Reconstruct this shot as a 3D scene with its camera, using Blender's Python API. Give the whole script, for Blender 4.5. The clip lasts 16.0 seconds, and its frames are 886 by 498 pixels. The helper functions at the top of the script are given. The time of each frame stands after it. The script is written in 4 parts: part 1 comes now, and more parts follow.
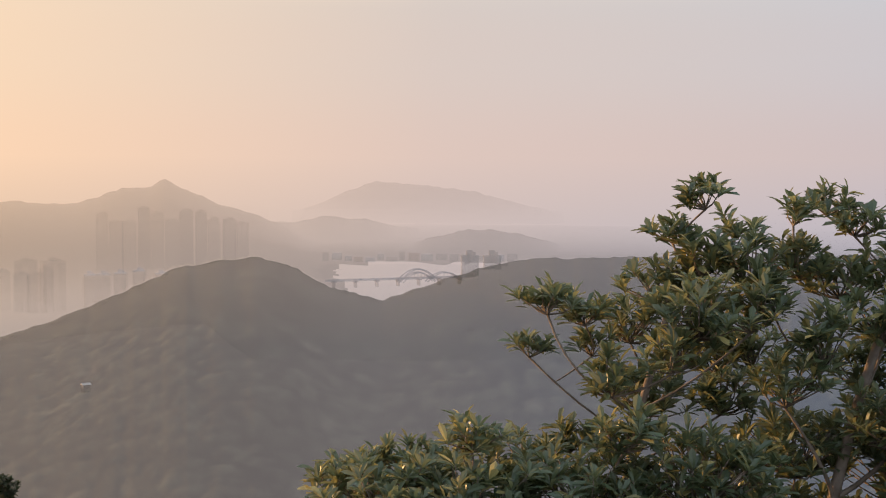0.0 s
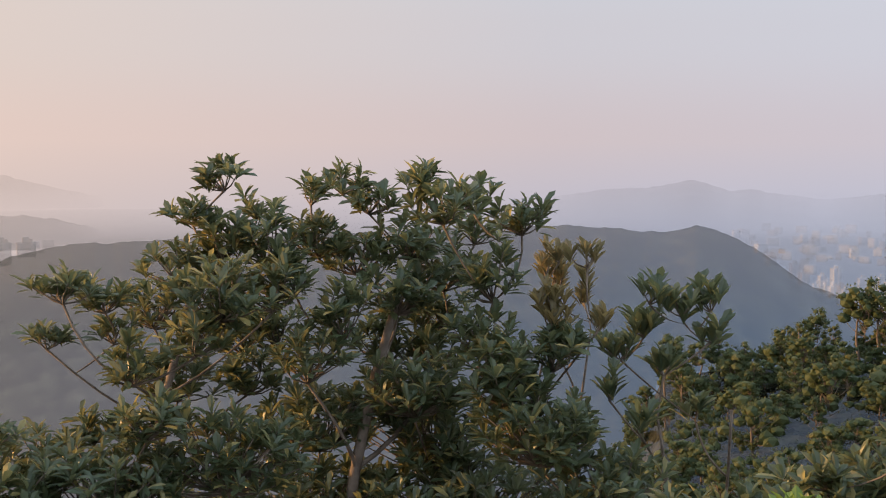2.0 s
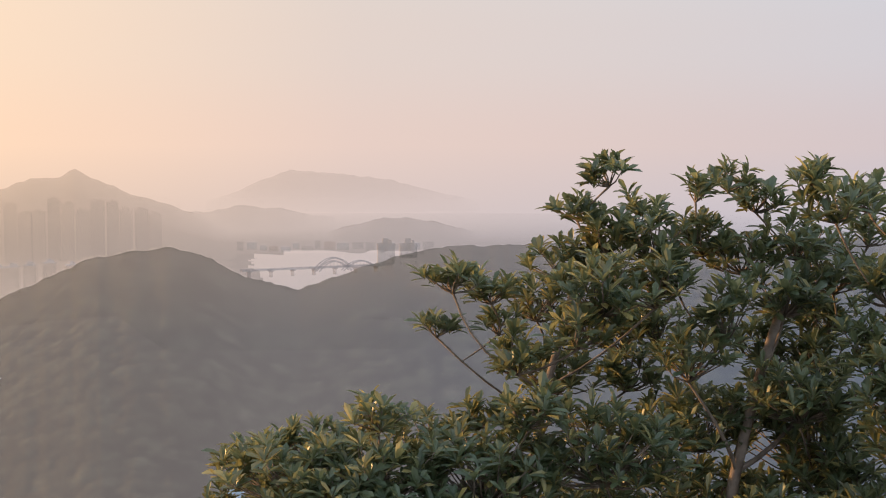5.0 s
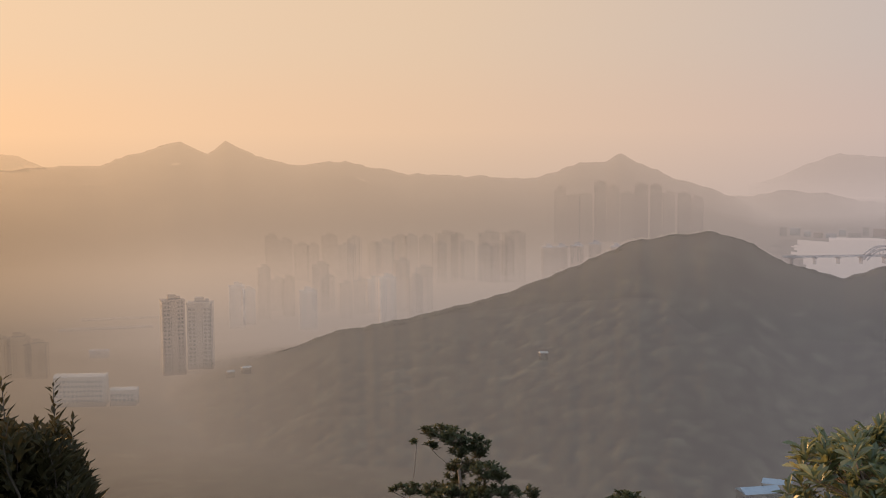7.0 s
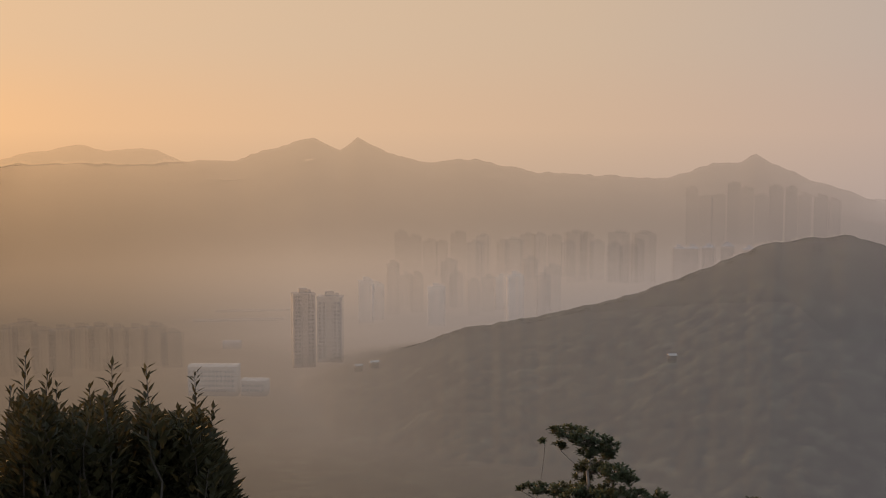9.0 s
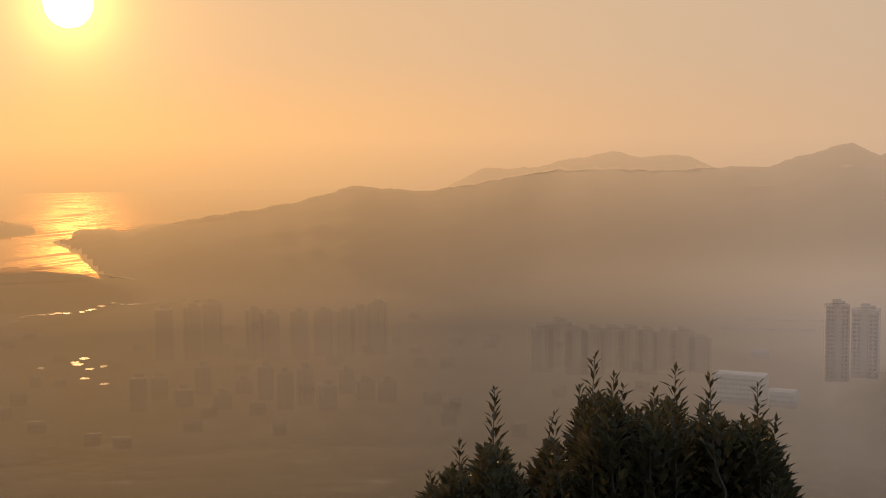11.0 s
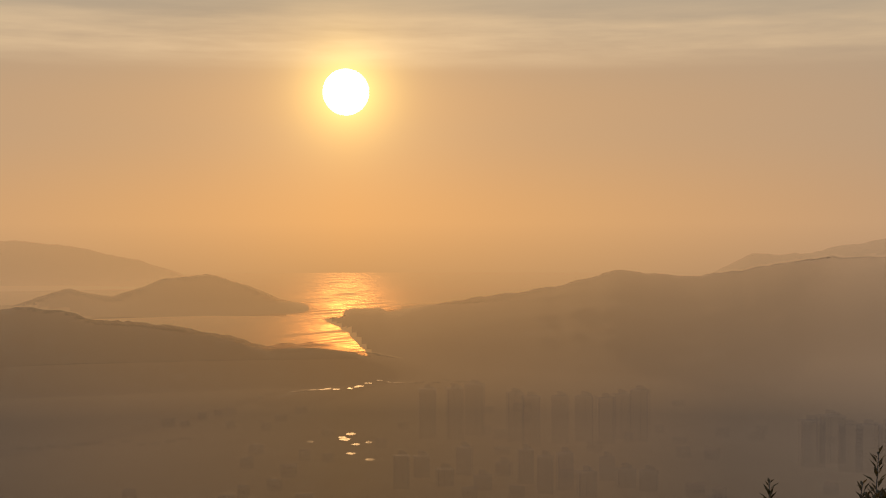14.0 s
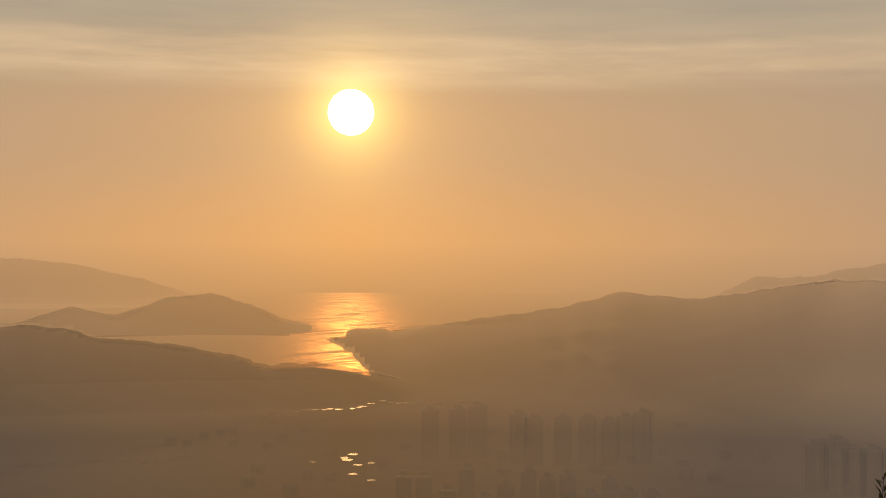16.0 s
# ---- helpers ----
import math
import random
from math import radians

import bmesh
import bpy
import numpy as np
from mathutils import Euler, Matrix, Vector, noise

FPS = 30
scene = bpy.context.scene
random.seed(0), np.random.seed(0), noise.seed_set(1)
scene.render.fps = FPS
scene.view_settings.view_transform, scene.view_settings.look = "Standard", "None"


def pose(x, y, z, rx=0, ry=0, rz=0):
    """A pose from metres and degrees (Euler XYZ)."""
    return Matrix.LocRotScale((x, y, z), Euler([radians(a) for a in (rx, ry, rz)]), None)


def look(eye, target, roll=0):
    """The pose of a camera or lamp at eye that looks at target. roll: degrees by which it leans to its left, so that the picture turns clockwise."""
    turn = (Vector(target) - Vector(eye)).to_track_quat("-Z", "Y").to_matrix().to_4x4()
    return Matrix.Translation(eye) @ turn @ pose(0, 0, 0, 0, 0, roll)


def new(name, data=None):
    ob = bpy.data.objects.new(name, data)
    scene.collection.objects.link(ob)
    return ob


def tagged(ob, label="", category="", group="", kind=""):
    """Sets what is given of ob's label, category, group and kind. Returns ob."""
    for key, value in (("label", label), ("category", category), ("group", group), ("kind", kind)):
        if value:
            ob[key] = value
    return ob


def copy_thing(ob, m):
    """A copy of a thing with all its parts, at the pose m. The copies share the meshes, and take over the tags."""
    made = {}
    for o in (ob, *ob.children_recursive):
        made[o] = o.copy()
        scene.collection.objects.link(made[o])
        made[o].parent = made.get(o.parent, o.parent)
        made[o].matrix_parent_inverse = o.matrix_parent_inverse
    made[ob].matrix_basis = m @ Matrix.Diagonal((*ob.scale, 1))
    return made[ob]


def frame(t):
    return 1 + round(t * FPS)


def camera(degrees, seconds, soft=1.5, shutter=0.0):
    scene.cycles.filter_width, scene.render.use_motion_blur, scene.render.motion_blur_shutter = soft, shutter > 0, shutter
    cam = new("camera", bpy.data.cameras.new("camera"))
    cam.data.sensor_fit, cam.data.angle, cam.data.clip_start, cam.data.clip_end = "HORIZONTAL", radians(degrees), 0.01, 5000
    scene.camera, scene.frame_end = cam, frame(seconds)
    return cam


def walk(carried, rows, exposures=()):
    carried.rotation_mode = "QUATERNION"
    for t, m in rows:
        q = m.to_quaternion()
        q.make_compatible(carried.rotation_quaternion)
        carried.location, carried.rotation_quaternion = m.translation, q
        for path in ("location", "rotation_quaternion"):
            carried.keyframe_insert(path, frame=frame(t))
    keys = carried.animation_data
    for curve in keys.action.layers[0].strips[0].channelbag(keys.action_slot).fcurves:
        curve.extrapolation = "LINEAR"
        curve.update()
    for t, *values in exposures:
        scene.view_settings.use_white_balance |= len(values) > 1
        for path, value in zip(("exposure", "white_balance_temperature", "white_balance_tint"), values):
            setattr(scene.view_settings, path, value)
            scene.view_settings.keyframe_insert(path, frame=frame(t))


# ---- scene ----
cam = camera(37.97, 16.0, soft=1.1)
ROWS = [
    (0, pose(-0.007, 0.367, 190.013, 85.96, 0, 0.00) @ pose(0, 0, 0, 0, 0, 0.46)),
    (0.5, pose(0.013, 0.368, 190.000, 85.72, 0, -1.64) @ pose(0, 0, 0, 0, 0, 0.71)),
    (1, pose(0.079, 0.368, 190.024, 85.17, 0, -9.24) @ pose(0, 0, 0, 0, 0, -0.07)),
    (1.5, pose(0.080, 0.388, 190.032, 84.97, 0, -16.62) @ pose(0, 0, 0, 0, 0, 0.63)),
    (2, pose(0.086, 0.390, 190.015, 85.23, 0, -20.19) @ pose(0, 0, 0, 0, 0, 0.15)),
    (2.5, pose(0.110, 0.392, 190.020, 85.29, 0, -25.06) @ pose(0, 0, 0, 0, 0, 0.23)),
    (3, pose(0.138, 0.393, 190.021, 85.35, 0, -27.79) @ pose(0, 0, 0, 0, 0, 0.18)),
    (3.2, pose(0.145, 0.392, 190.020, 85.40, 0, -27.83) @ pose(0, 0, 0, 0, 0, 0.04)),
    (5.3, pose(0.022, 0.394, 189.973, 85.38, 0, 1.10) @ pose(0, 0, 0, 0, 0, 0.05)),
    (5.5, pose(0.014, 0.391, 189.973, 85.28, 0, 3.85) @ pose(0, 0, 0, 0, 0, -0.09)),
    (6, pose(-0.025, 0.382, 189.967, 85.11, 0, 9.45) @ pose(0, 0, 0, 0, 0, -0.22)),
    (6.5, pose(-0.086, 0.373, 189.982, 84.95, 0, 15.63) @ pose(0, 0, 0, 0, 0, -0.43)),
    (7, pose(-0.130, 0.362, 189.993, 84.80, 0, 20.07) @ pose(0, 0, 0, 0, 0, -0.44)),
    (7.5, pose(-0.156, 0.356, 189.998, 84.79, 0, 23.43) @ pose(0, 0, 0, 0, 0, -0.33)),
    (8, pose(-0.162, 0.355, 189.996, 84.82, 0, 23.75) @ pose(0, 0, 0, 0, 0, -0.10)),
    (8.5, pose(-0.162, 0.358, 189.994, 84.73, 0, 23.84) @ pose(0, 0, 0, 0, 0, 0.05)),
    (9, pose(-0.173, 0.356, 189.993, 84.73, 0, 25.81) @ pose(0, 0, 0, 0, 0, 0.09)),
    (9.5, pose(-0.214, 0.335, 189.994, 84.72, 0, 33.70) @ pose(0, 0, 0, 0, 0, -0.31)),
    (10, pose(-0.265, 0.298, 190.004, 84.84, 0, 40.62) @ pose(0, 0, 0, 0, 0, -0.54)),
    (10.2, pose(-0.280, 0.285, 190.006, 84.91, 0, 43.14) @ pose(0, 0, 0, 0, 0, -0.56)),
    (12.3, pose(-0.338, 0.223, 189.993, 85.55, 0, 54.95) @ pose(0, 0, 0, 0, 0, -0.16)),
    (12.5, pose(-0.338, 0.219, 189.990, 85.72, 0, 56.52) @ pose(0, 0, 0, 0, 0, -0.09)),
    (13, pose(-0.334, 0.214, 189.993, 86.68, 0, 59.28) @ pose(0, 0, 0, 0, 0, -0.11)),
    (13.5, pose(-0.337, 0.207, 189.998, 88.43, 0, 60.61) @ pose(0, 0, 0, 0, 0, -0.10)),
    (14, pose(-0.334, 0.210, 190.001, 88.86, 0, 60.81) @ pose(0, 0, 0, 0, 0, -0.10)),
    (14.5, pose(-0.336, 0.206, 190.001, 89.24, 0, 60.87) @ pose(0, 0, 0, 0, 0, 0.09)),
    (15, pose(-0.336, 0.204, 189.998, 89.42, 0, 60.90) @ pose(0, 0, 0, 0, 0, 0.19)),
    (15.5, pose(-0.336, 0.203, 190.001, 89.59, 0, 60.92) @ pose(0, 0, 0, 0, 0, 0.17)),
    (16, pose(-0.335, 0.204, 190.004, 89.78, 0, 60.98) @ pose(0, 0, 0, 0, 0, 0.31)),
]
EXPOSURES = [
    (0.0, 0.17), (1.5, 0.22), (3.0, 0.3), (3.2, 0.3), (5.3, 0.31), (6.0, 0.19), (7.0, -0.13), (8.2, -0.4), (9.0, -0.43), (10.2, -0.44),
    (12.3, -0.9), (14.0, -1.05), (16.0, -1.05),
]
walk(cam, ROWS, EXPOSURES)

# ---- places ----
EYE = 190.0


def at(az, el, dist):
    """A place seen from the lookout: degrees to the right of north, degrees up, metres along the ground."""
    a = radians(az)
    return Vector((dist * math.sin(a), dist * math.cos(a), EYE + dist * math.tan(radians(el))))


# ---- world, sun ----
SUN_AZ, SUN_EL = -65.1, 5.8
sun_dir = Vector((math.sin(radians(SUN_AZ)) * math.cos(radians(SUN_EL)), math.cos(radians(SUN_AZ)) * math.cos(radians(SUN_EL)), math.sin(radians(SUN_EL))))


class Nodes:
    """Short hand for a node tree."""

    def __init__(self, tree):
        self.t = tree
        tree.nodes.clear()

    def add(self, kind, **kw):
        n = self.t.nodes.new(kind)
        for k, v in kw.items():
            setattr(n, k, v)
        return n

    def put(self, socket, value):
        if isinstance(value, bpy.types.NodeSocket):
            self.t.links.new(value, socket)
        elif value is not None:
            socket.default_value = value

    def math(self, op, a, b=None, c=None, clamp=False):
        n = self.add("ShaderNodeMath", operation=op, use_clamp=clamp)
        for i, v in enumerate((a, b, c)):
            self.put(n.inputs[i], v)
        return n.outputs[0]

    def vmath(self, op, a, b=None, out=0):
        n = self.add("ShaderNodeVectorMath", operation=op)
        self.put(n.inputs[0], a)
        self.put(n.inputs[1], b)
        return n.outputs[out]

    def mix(self, f, a, b, mode="MIX"):
        n = self.add("ShaderNodeMix", data_type="RGBA", blend_type=mode, clamp_factor=True)
        self.put(n.inputs[0], f)
        self.put(n.inputs[6], a)
        self.put(n.inputs[7], b)
        return n.outputs[2]

    def ramp(self, f, stops, interp="LINEAR"):
        n = self.add("ShaderNodeValToRGB")
        n.color_ramp.interpolation = interp
        e = n.color_ramp.elements
        while len(e) < len(stops):
            e.new(0.5)
        for k, (p, c) in zip(e, stops):
            k.position = p
            k.color = (c, c, c, 1) if isinstance(c, (int, float)) else (*c, 1)
        self.put(n.inputs[0], f)
        return n.outputs[0]

    def noise(self, vec, scale, detail=3, rough=0.5):
        n = self.add("ShaderNodeTexNoise")
        self.put(n.inputs["Vector"], vec)
        n.inputs["Scale"].default_value = scale
        n.inputs["Detail"].default_value = detail
        n.inputs["Roughness"].default_value = rough
        return n.outputs["Fac"]


def rgb(r, g, b):
    """Linear colour from 8-bit display values."""
    return tuple((v / 255 / 12.92) if v < 10.3 else ((v / 255 + 0.055) / 1.055) ** 2.4 for v in (r, g, b))


def make_world():
    w = bpy.data.worlds.new("sky")
    scene.world = w
    w.use_nodes = True
    n = Nodes(w.node_tree)
    v = n.vmath("NORMALIZE", n.add("ShaderNodeTexCoord").outputs["Generated"])
    sep = n.add("ShaderNodeSeparateXYZ")
    n.put(sep.inputs[0], v)
    z = sep.outputs[2]
    flat = n.vmath("NORMALIZE", n.vmath("MULTIPLY", v, (1, 1, 0)))
    h = Vector((sun_dir.x, sun_dir.y, 0)).normalized()
    side = n.math("ARCCOSINE", n.vmath("DOT_PRODUCT", flat, tuple(h), out=1))  # radians of azimuth away from the sun
    s = n.math("DIVIDE", side, math.pi, clamp=True)
    d180 = lambda deg: deg / 180
    # the hazy band at the horizon, the sky some ten degrees up, and the haze colour that shows through the faded low
    # ground
    low = n.ramp(s, [(d180(a), c) for a, c in LOW])
    high = n.ramp(s, [(d180(a), c) for a, c in HIGH])
    deep = n.ramp(s, [(d180(a), c) for a, c in DEEP])
    up = n.ramp(n.math("MULTIPLY_ADD", z, 2.5, 0.0, clamp=True), [(0.0, 0.0), (0.2, 0.35), (0.5, 1.0)], "EASE")
    down = n.ramp(n.math("MULTIPLY", z, -4.0, clamp=True), [(0.0, 0.0), (0.22, 0.4), (0.58, 1.0)])
    col = n.mix(down, n.mix(up, low, high), deep)
    # open sky overhead, out of view and brightened to light the foliage
    sky = n.add("ShaderNodeTexSky", sky_type="NISHITA", sun_disc=False, sun_elevation=radians(SUN_EL), sun_rotation=radians(SUN_AZ), dust_density=3.0)
    skyc = n.vmath("SCALE", sky.outputs[0])
    skyc.node.inputs[3].default_value = 0.1
    over = n.ramp(z, [(0.2, 0.0), (0.6, 1.0)])
    col = n.mix(over, col, n.mix(0.5, skyc, (1.38, 1.55, 1.85, 1)))
    # thin streaked cloud above the sun
    stretch = n.vmath("MULTIPLY", v, (1.6, 1.6, 17))
    cl = n.noise(stretch, 2.6, 5, 0.6)
    band = n.ramp(z, [(0.116, 0.0), (0.133, 1.0), (0.147, 0.9), (0.166, 0.3), (0.21, 0.2), (0.4, 0.0)])
    streak = n.math("MULTIPLY", n.ramp(cl, [(0.30, 0.0), (0.62, 1.0)]), band)
    near = n.ramp(s, [(0.0, 1.0), (d180(40), 0.35), (d180(90), 0.0)])
    col = n.mix(n.math("MULTIPLY", n.math("MULTIPLY", streak, near), 0.9), col, (*CLOUD, 1))
    # the sun's disc and the glow of the haze about it
    away = n.math("ARCCOSINE", n.vmath("DOT_PRODUCT", v, tuple(sun_dir), out=1))
    deg = n.math("MULTIPLY", away, 180 / math.pi)
    for wide, colour, gain in GLOW:
        g = n.math("EXPONENT", n.math("MULTIPLY", n.math("POWER", n.math("DIVIDE", deg, wide), 1.5), -1.0))
        gl = n.vmath("SCALE", n.mix(1.0, (*colour, 1), (1, 1, 1, 1), "MULTIPLY"))
        n.put(gl.node.inputs[3], n.math("MULTIPLY", g, gain))
        col = n.vmath("ADD", col, gl)
    disc = n.math("LESS_THAN", deg, 1.02)
    dsk = n.vmath("SCALE", (1.0, 0.9, 0.62))
    n.put(dsk.node.inputs[3], n.math("MULTIPLY", disc, 6.0))
    col = n.vmath("ADD", col, dsk)
    bg = n.add("ShaderNodeBackground")
    n.put(bg.inputs[0], col)
    bg.inputs[1].default_value = 1.0
    n.put(n.add("ShaderNodeOutputWorld").inputs[0], bg.outputs[0])


# azimuth away from the sun in degrees, colour of the air there
LOW = [(0, (1.58, 0.77, 0.27)), (10, (1.40, 0.75, 0.31)), (25, (1.1, 0.67, 0.37)), (33, (1.0, 0.65, 0.40)), (45, (0.87, 0.60, 0.41)), (65, (0.65, 0.505, 0.45)), (90, (0.53, 0.455, 0.47)), (110, (0.50, 0.47, 0.53)), (180, (0.6, 0.58, 0.62))]
HIGH = [(0, (0.70, 0.62, 0.49)), (25, (0.83, 0.71, 0.54)), (45, (0.80, 0.668, 0.50)), (65, (0.57, 0.565, 0.54)), (90, (0.50, 0.59, 0.67)), (180, (0.7, 0.75, 0.85))]
DEEP = [(0, (0.33, 0.185, 0.085)), (10, (0.33, 0.20, 0.115)), (17, (0.265, 0.183, 0.128)), (25, (0.335, 0.238, 0.17)), (33, (0.47, 0.352, 0.28)), (45, (0.42, 0.342, 0.305)), (65, (0.42, 0.38, 0.395)), (95, (0.29, 0.38, 0.56)), (180, (0.32, 0.36, 0.44))]
CLOUD = (1.62, 1.15, 0.68)
GLOW = [(1.5, (1.0, 0.7, 0.16), 2.2), (4.5, (1.0, 0.58, 0.14), 0.55), (16.0, (1.0, 0.6, 0.22), 0.12)]
make_world()

sun_data = bpy.data.lights.new("sun", "SUN")
sun_data.energy, sun_data.angle, sun_data.color = 5.0, radians(0.6), (1.0, 0.54, 0.21)
sun = new("sun", sun_data)
sun.matrix_world = look(sun_dir * 400, (0, 0, 0))
scene.cycles.transparent_max_bounces = 24

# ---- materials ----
HAZE, VALLEY_HAZE = 4.0e-4, 2.0e-3  # how fast surfaces turn see-through per metre to imitate haze: everywhere, and in the mist pooled over the town


def material(name, build, veil=True, share=1.0, lost=0.0, misty=True):
    """build(n) gives a shader socket; a veil puts haze into the material: it turns see-through with distance from the
    lookout.
    """
    m = bpy.data.materials.new(name)
    m.use_nodes = True
    n = Nodes(m.node_tree)
    sh = build(n)
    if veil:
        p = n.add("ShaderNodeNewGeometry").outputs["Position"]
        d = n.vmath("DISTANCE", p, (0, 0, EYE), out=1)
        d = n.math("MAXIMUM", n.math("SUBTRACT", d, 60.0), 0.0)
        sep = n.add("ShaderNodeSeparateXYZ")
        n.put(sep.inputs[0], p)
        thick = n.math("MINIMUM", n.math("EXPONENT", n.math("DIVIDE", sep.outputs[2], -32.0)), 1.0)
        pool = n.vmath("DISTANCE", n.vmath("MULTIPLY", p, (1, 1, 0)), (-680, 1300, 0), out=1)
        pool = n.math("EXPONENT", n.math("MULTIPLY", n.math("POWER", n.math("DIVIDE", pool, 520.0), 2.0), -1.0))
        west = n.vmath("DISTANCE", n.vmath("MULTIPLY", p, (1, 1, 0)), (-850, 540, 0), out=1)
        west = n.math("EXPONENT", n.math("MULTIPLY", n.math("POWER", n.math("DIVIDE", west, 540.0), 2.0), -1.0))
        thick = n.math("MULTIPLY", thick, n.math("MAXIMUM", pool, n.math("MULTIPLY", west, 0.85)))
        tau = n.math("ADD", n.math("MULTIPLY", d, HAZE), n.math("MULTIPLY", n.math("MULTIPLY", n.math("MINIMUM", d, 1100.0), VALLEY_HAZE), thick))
        # sea mist put into the material: what is far and low turns see-through sooner
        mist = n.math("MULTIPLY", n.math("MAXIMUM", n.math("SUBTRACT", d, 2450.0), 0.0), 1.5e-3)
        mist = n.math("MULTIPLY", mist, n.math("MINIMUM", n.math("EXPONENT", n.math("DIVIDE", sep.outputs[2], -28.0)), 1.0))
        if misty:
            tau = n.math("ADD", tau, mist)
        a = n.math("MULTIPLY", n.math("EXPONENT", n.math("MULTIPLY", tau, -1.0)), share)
        if lost:  # wholly see-through at this distance
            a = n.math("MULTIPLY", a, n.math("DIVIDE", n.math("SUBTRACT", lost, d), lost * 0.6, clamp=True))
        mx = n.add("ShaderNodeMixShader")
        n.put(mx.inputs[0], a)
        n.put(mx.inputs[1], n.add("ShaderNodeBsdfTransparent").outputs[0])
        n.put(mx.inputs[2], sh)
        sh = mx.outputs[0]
    n.put(n.add("ShaderNodeOutputMaterial").inputs[0], sh)
    return m


def bsdf(n, colour, rough=0.7, metal=0.0, normal=None, spec=0.5, tint=(1, 1, 1, 1)):
    b = n.add("ShaderNodeBsdfPrincipled")
    n.put(b.inputs["Base Color"], colour if isinstance(colour, bpy.types.NodeSocket) else (*colour, 1))
    n.put(b.inputs["Roughness"], rough)
    b.inputs["Metallic"].default_value = metal
    b.inputs["Specular IOR Level"].default_value = spec
    b.inputs["Specular Tint"].default_value = tint
    n.put(b.inputs["Normal"], normal)
    return b.outputs[0]


def bump(n, height, strength, dist):
    b = n.add("ShaderNodeBump")
    b.inputs["Strength"].default_value = strength
    b.inputs["Distance"].default_value = dist
    n.put(b.inputs["Height"], height)
    return b.outputs[0]


def pos(n):
    return n.add("ShaderNodeNewGeometry").outputs["Position"]


def ground_build(n):
    p = pos(n)
    tree = n.add("ShaderNodeAttribute", attribute_name="tree").outputs["Fac"]  # each crown's own tint, with shade painted into the gaps
    big = n.noise(p, 0.006, 4)
    leaf = n.noise(p, 0.9, 5, 0.7)
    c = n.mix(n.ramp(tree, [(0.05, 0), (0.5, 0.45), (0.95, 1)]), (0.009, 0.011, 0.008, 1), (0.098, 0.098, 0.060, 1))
    c = n.mix(n.ramp(big, [(0.42, 0), (0.68, 0.55)]), c, (0.046, 0.042, 0.024, 1))
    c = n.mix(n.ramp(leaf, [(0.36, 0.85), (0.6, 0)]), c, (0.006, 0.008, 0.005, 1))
    c = n.mix(n.ramp(n.noise(p, 0.03, 5, 0.65), [(0.62, 0), (0.70, 0.6)]), c, (0.10, 0.095, 0.06, 1))
    c = n.mix(n.ramp(n.noise(n.vmath("ADD", p, (310, 90, 0)), 0.022, 5, 0.6), [(0.62, 0), (0.76, 0.7)]), c, (0.17, 0.148, 0.10, 1))
    return bsdf(n, c, 0.95, normal=bump(n, leaf, 0.8, 0.8), spec=0.1)


def water_build(n, orange_share):
    """Rippled water with a share of orange gloss; the low sun's glitter colour is painted into it."""
    p = pos(n)
    turn = n.add("ShaderNodeMapping")
    n.put(turn.inputs["Vector"], p)
    turn.inputs["Rotation"].default_value = (0, 0, -radians(SUN_AZ))
    swell = n.vmath("MULTIPLY", turn.outputs[0], (0.004, 0.022, 0.02))
    lines = n.noise(swell, 1.0, 5, 0.65)
    fine = n.noise(p, 0.08, 5)
    rough = n.ramp(lines, [(0.36, 0.52), (0.50, 0.34), (0.60, 0.56)])
    height = n.math("ADD", n.math("MULTIPLY", lines, 4.0), fine)
    ripple = bump(n, height, 0.6, 1.6)
    plain = bsdf(n, (0.03, 0.045, 0.05), rough, normal=ripple, spec=0.02)
    gl = n.add("ShaderNodeBsdfGlossy")
    gl.inputs["Color"].default_value = (0.34, 0.155, 0.02, 1)
    n.put(gl.inputs["Roughness"], rough)
    n.put(gl.inputs["Normal"], ripple)
    mx = n.add("ShaderNodeMixShader")
    mx.inputs[0].default_value = orange_share
    n.put(mx.inputs[1], plain)
    n.put(mx.inputs[2], gl.outputs[0])
    return mx.outputs[0]


def wall_paint(colour, window):
    def build(n):
        p = n.add("ShaderNodeTexCoord").outputs["Object"]
        c = n.mix(n.noise(p, 0.08, 3), (*colour, 1), (*[v * 0.7 for v in colour], 1))
        st = n.noise(n.vmath("MULTIPLY", p, (0.8, 0.8, 0.05)), 1.0, 3)
        c = n.mix(n.ramp(st, [(0.5, 0), (0.8, 0.4)]), c, (*[v * 0.5 for v in colour], 1))
        return bsdf(n, c, 0.75)
    return build


def leaf_build(a, b, young, rough=0.5, thin=0.45, spec=0.6):
    def build(n):
        g = n.add("ShaderNodeNewGeometry")
        r = g.outputs["Random Per Island"]
        c = n.mix(r, (*a, 1), (*b, 1))
        c = n.mix(n.ramp(r, [(0.87, 0), (0.97, 0.9)]), c, (*young, 1))
        c = n.mix(n.ramp(n.noise(g.outputs["Position"], 9.0, 3), [(0.4, 0), (0.75, 0.5)]), c, (*[v * 0.5 for v in a], 1))
        s = bsdf(n, c, rough, spec=spec)
        t = n.add("ShaderNodeBsdfTranslucent")
        n.put(t.inputs[0], n.mix(0.3, c, (*young, 1)))
        mx = n.add("ShaderNodeMixShader")
        mx.inputs[0].default_value = thin
        n.put(mx.inputs[1], s)
        n.put(mx.inputs[2], t.outputs[0])
        return mx.outputs[0]
    return build


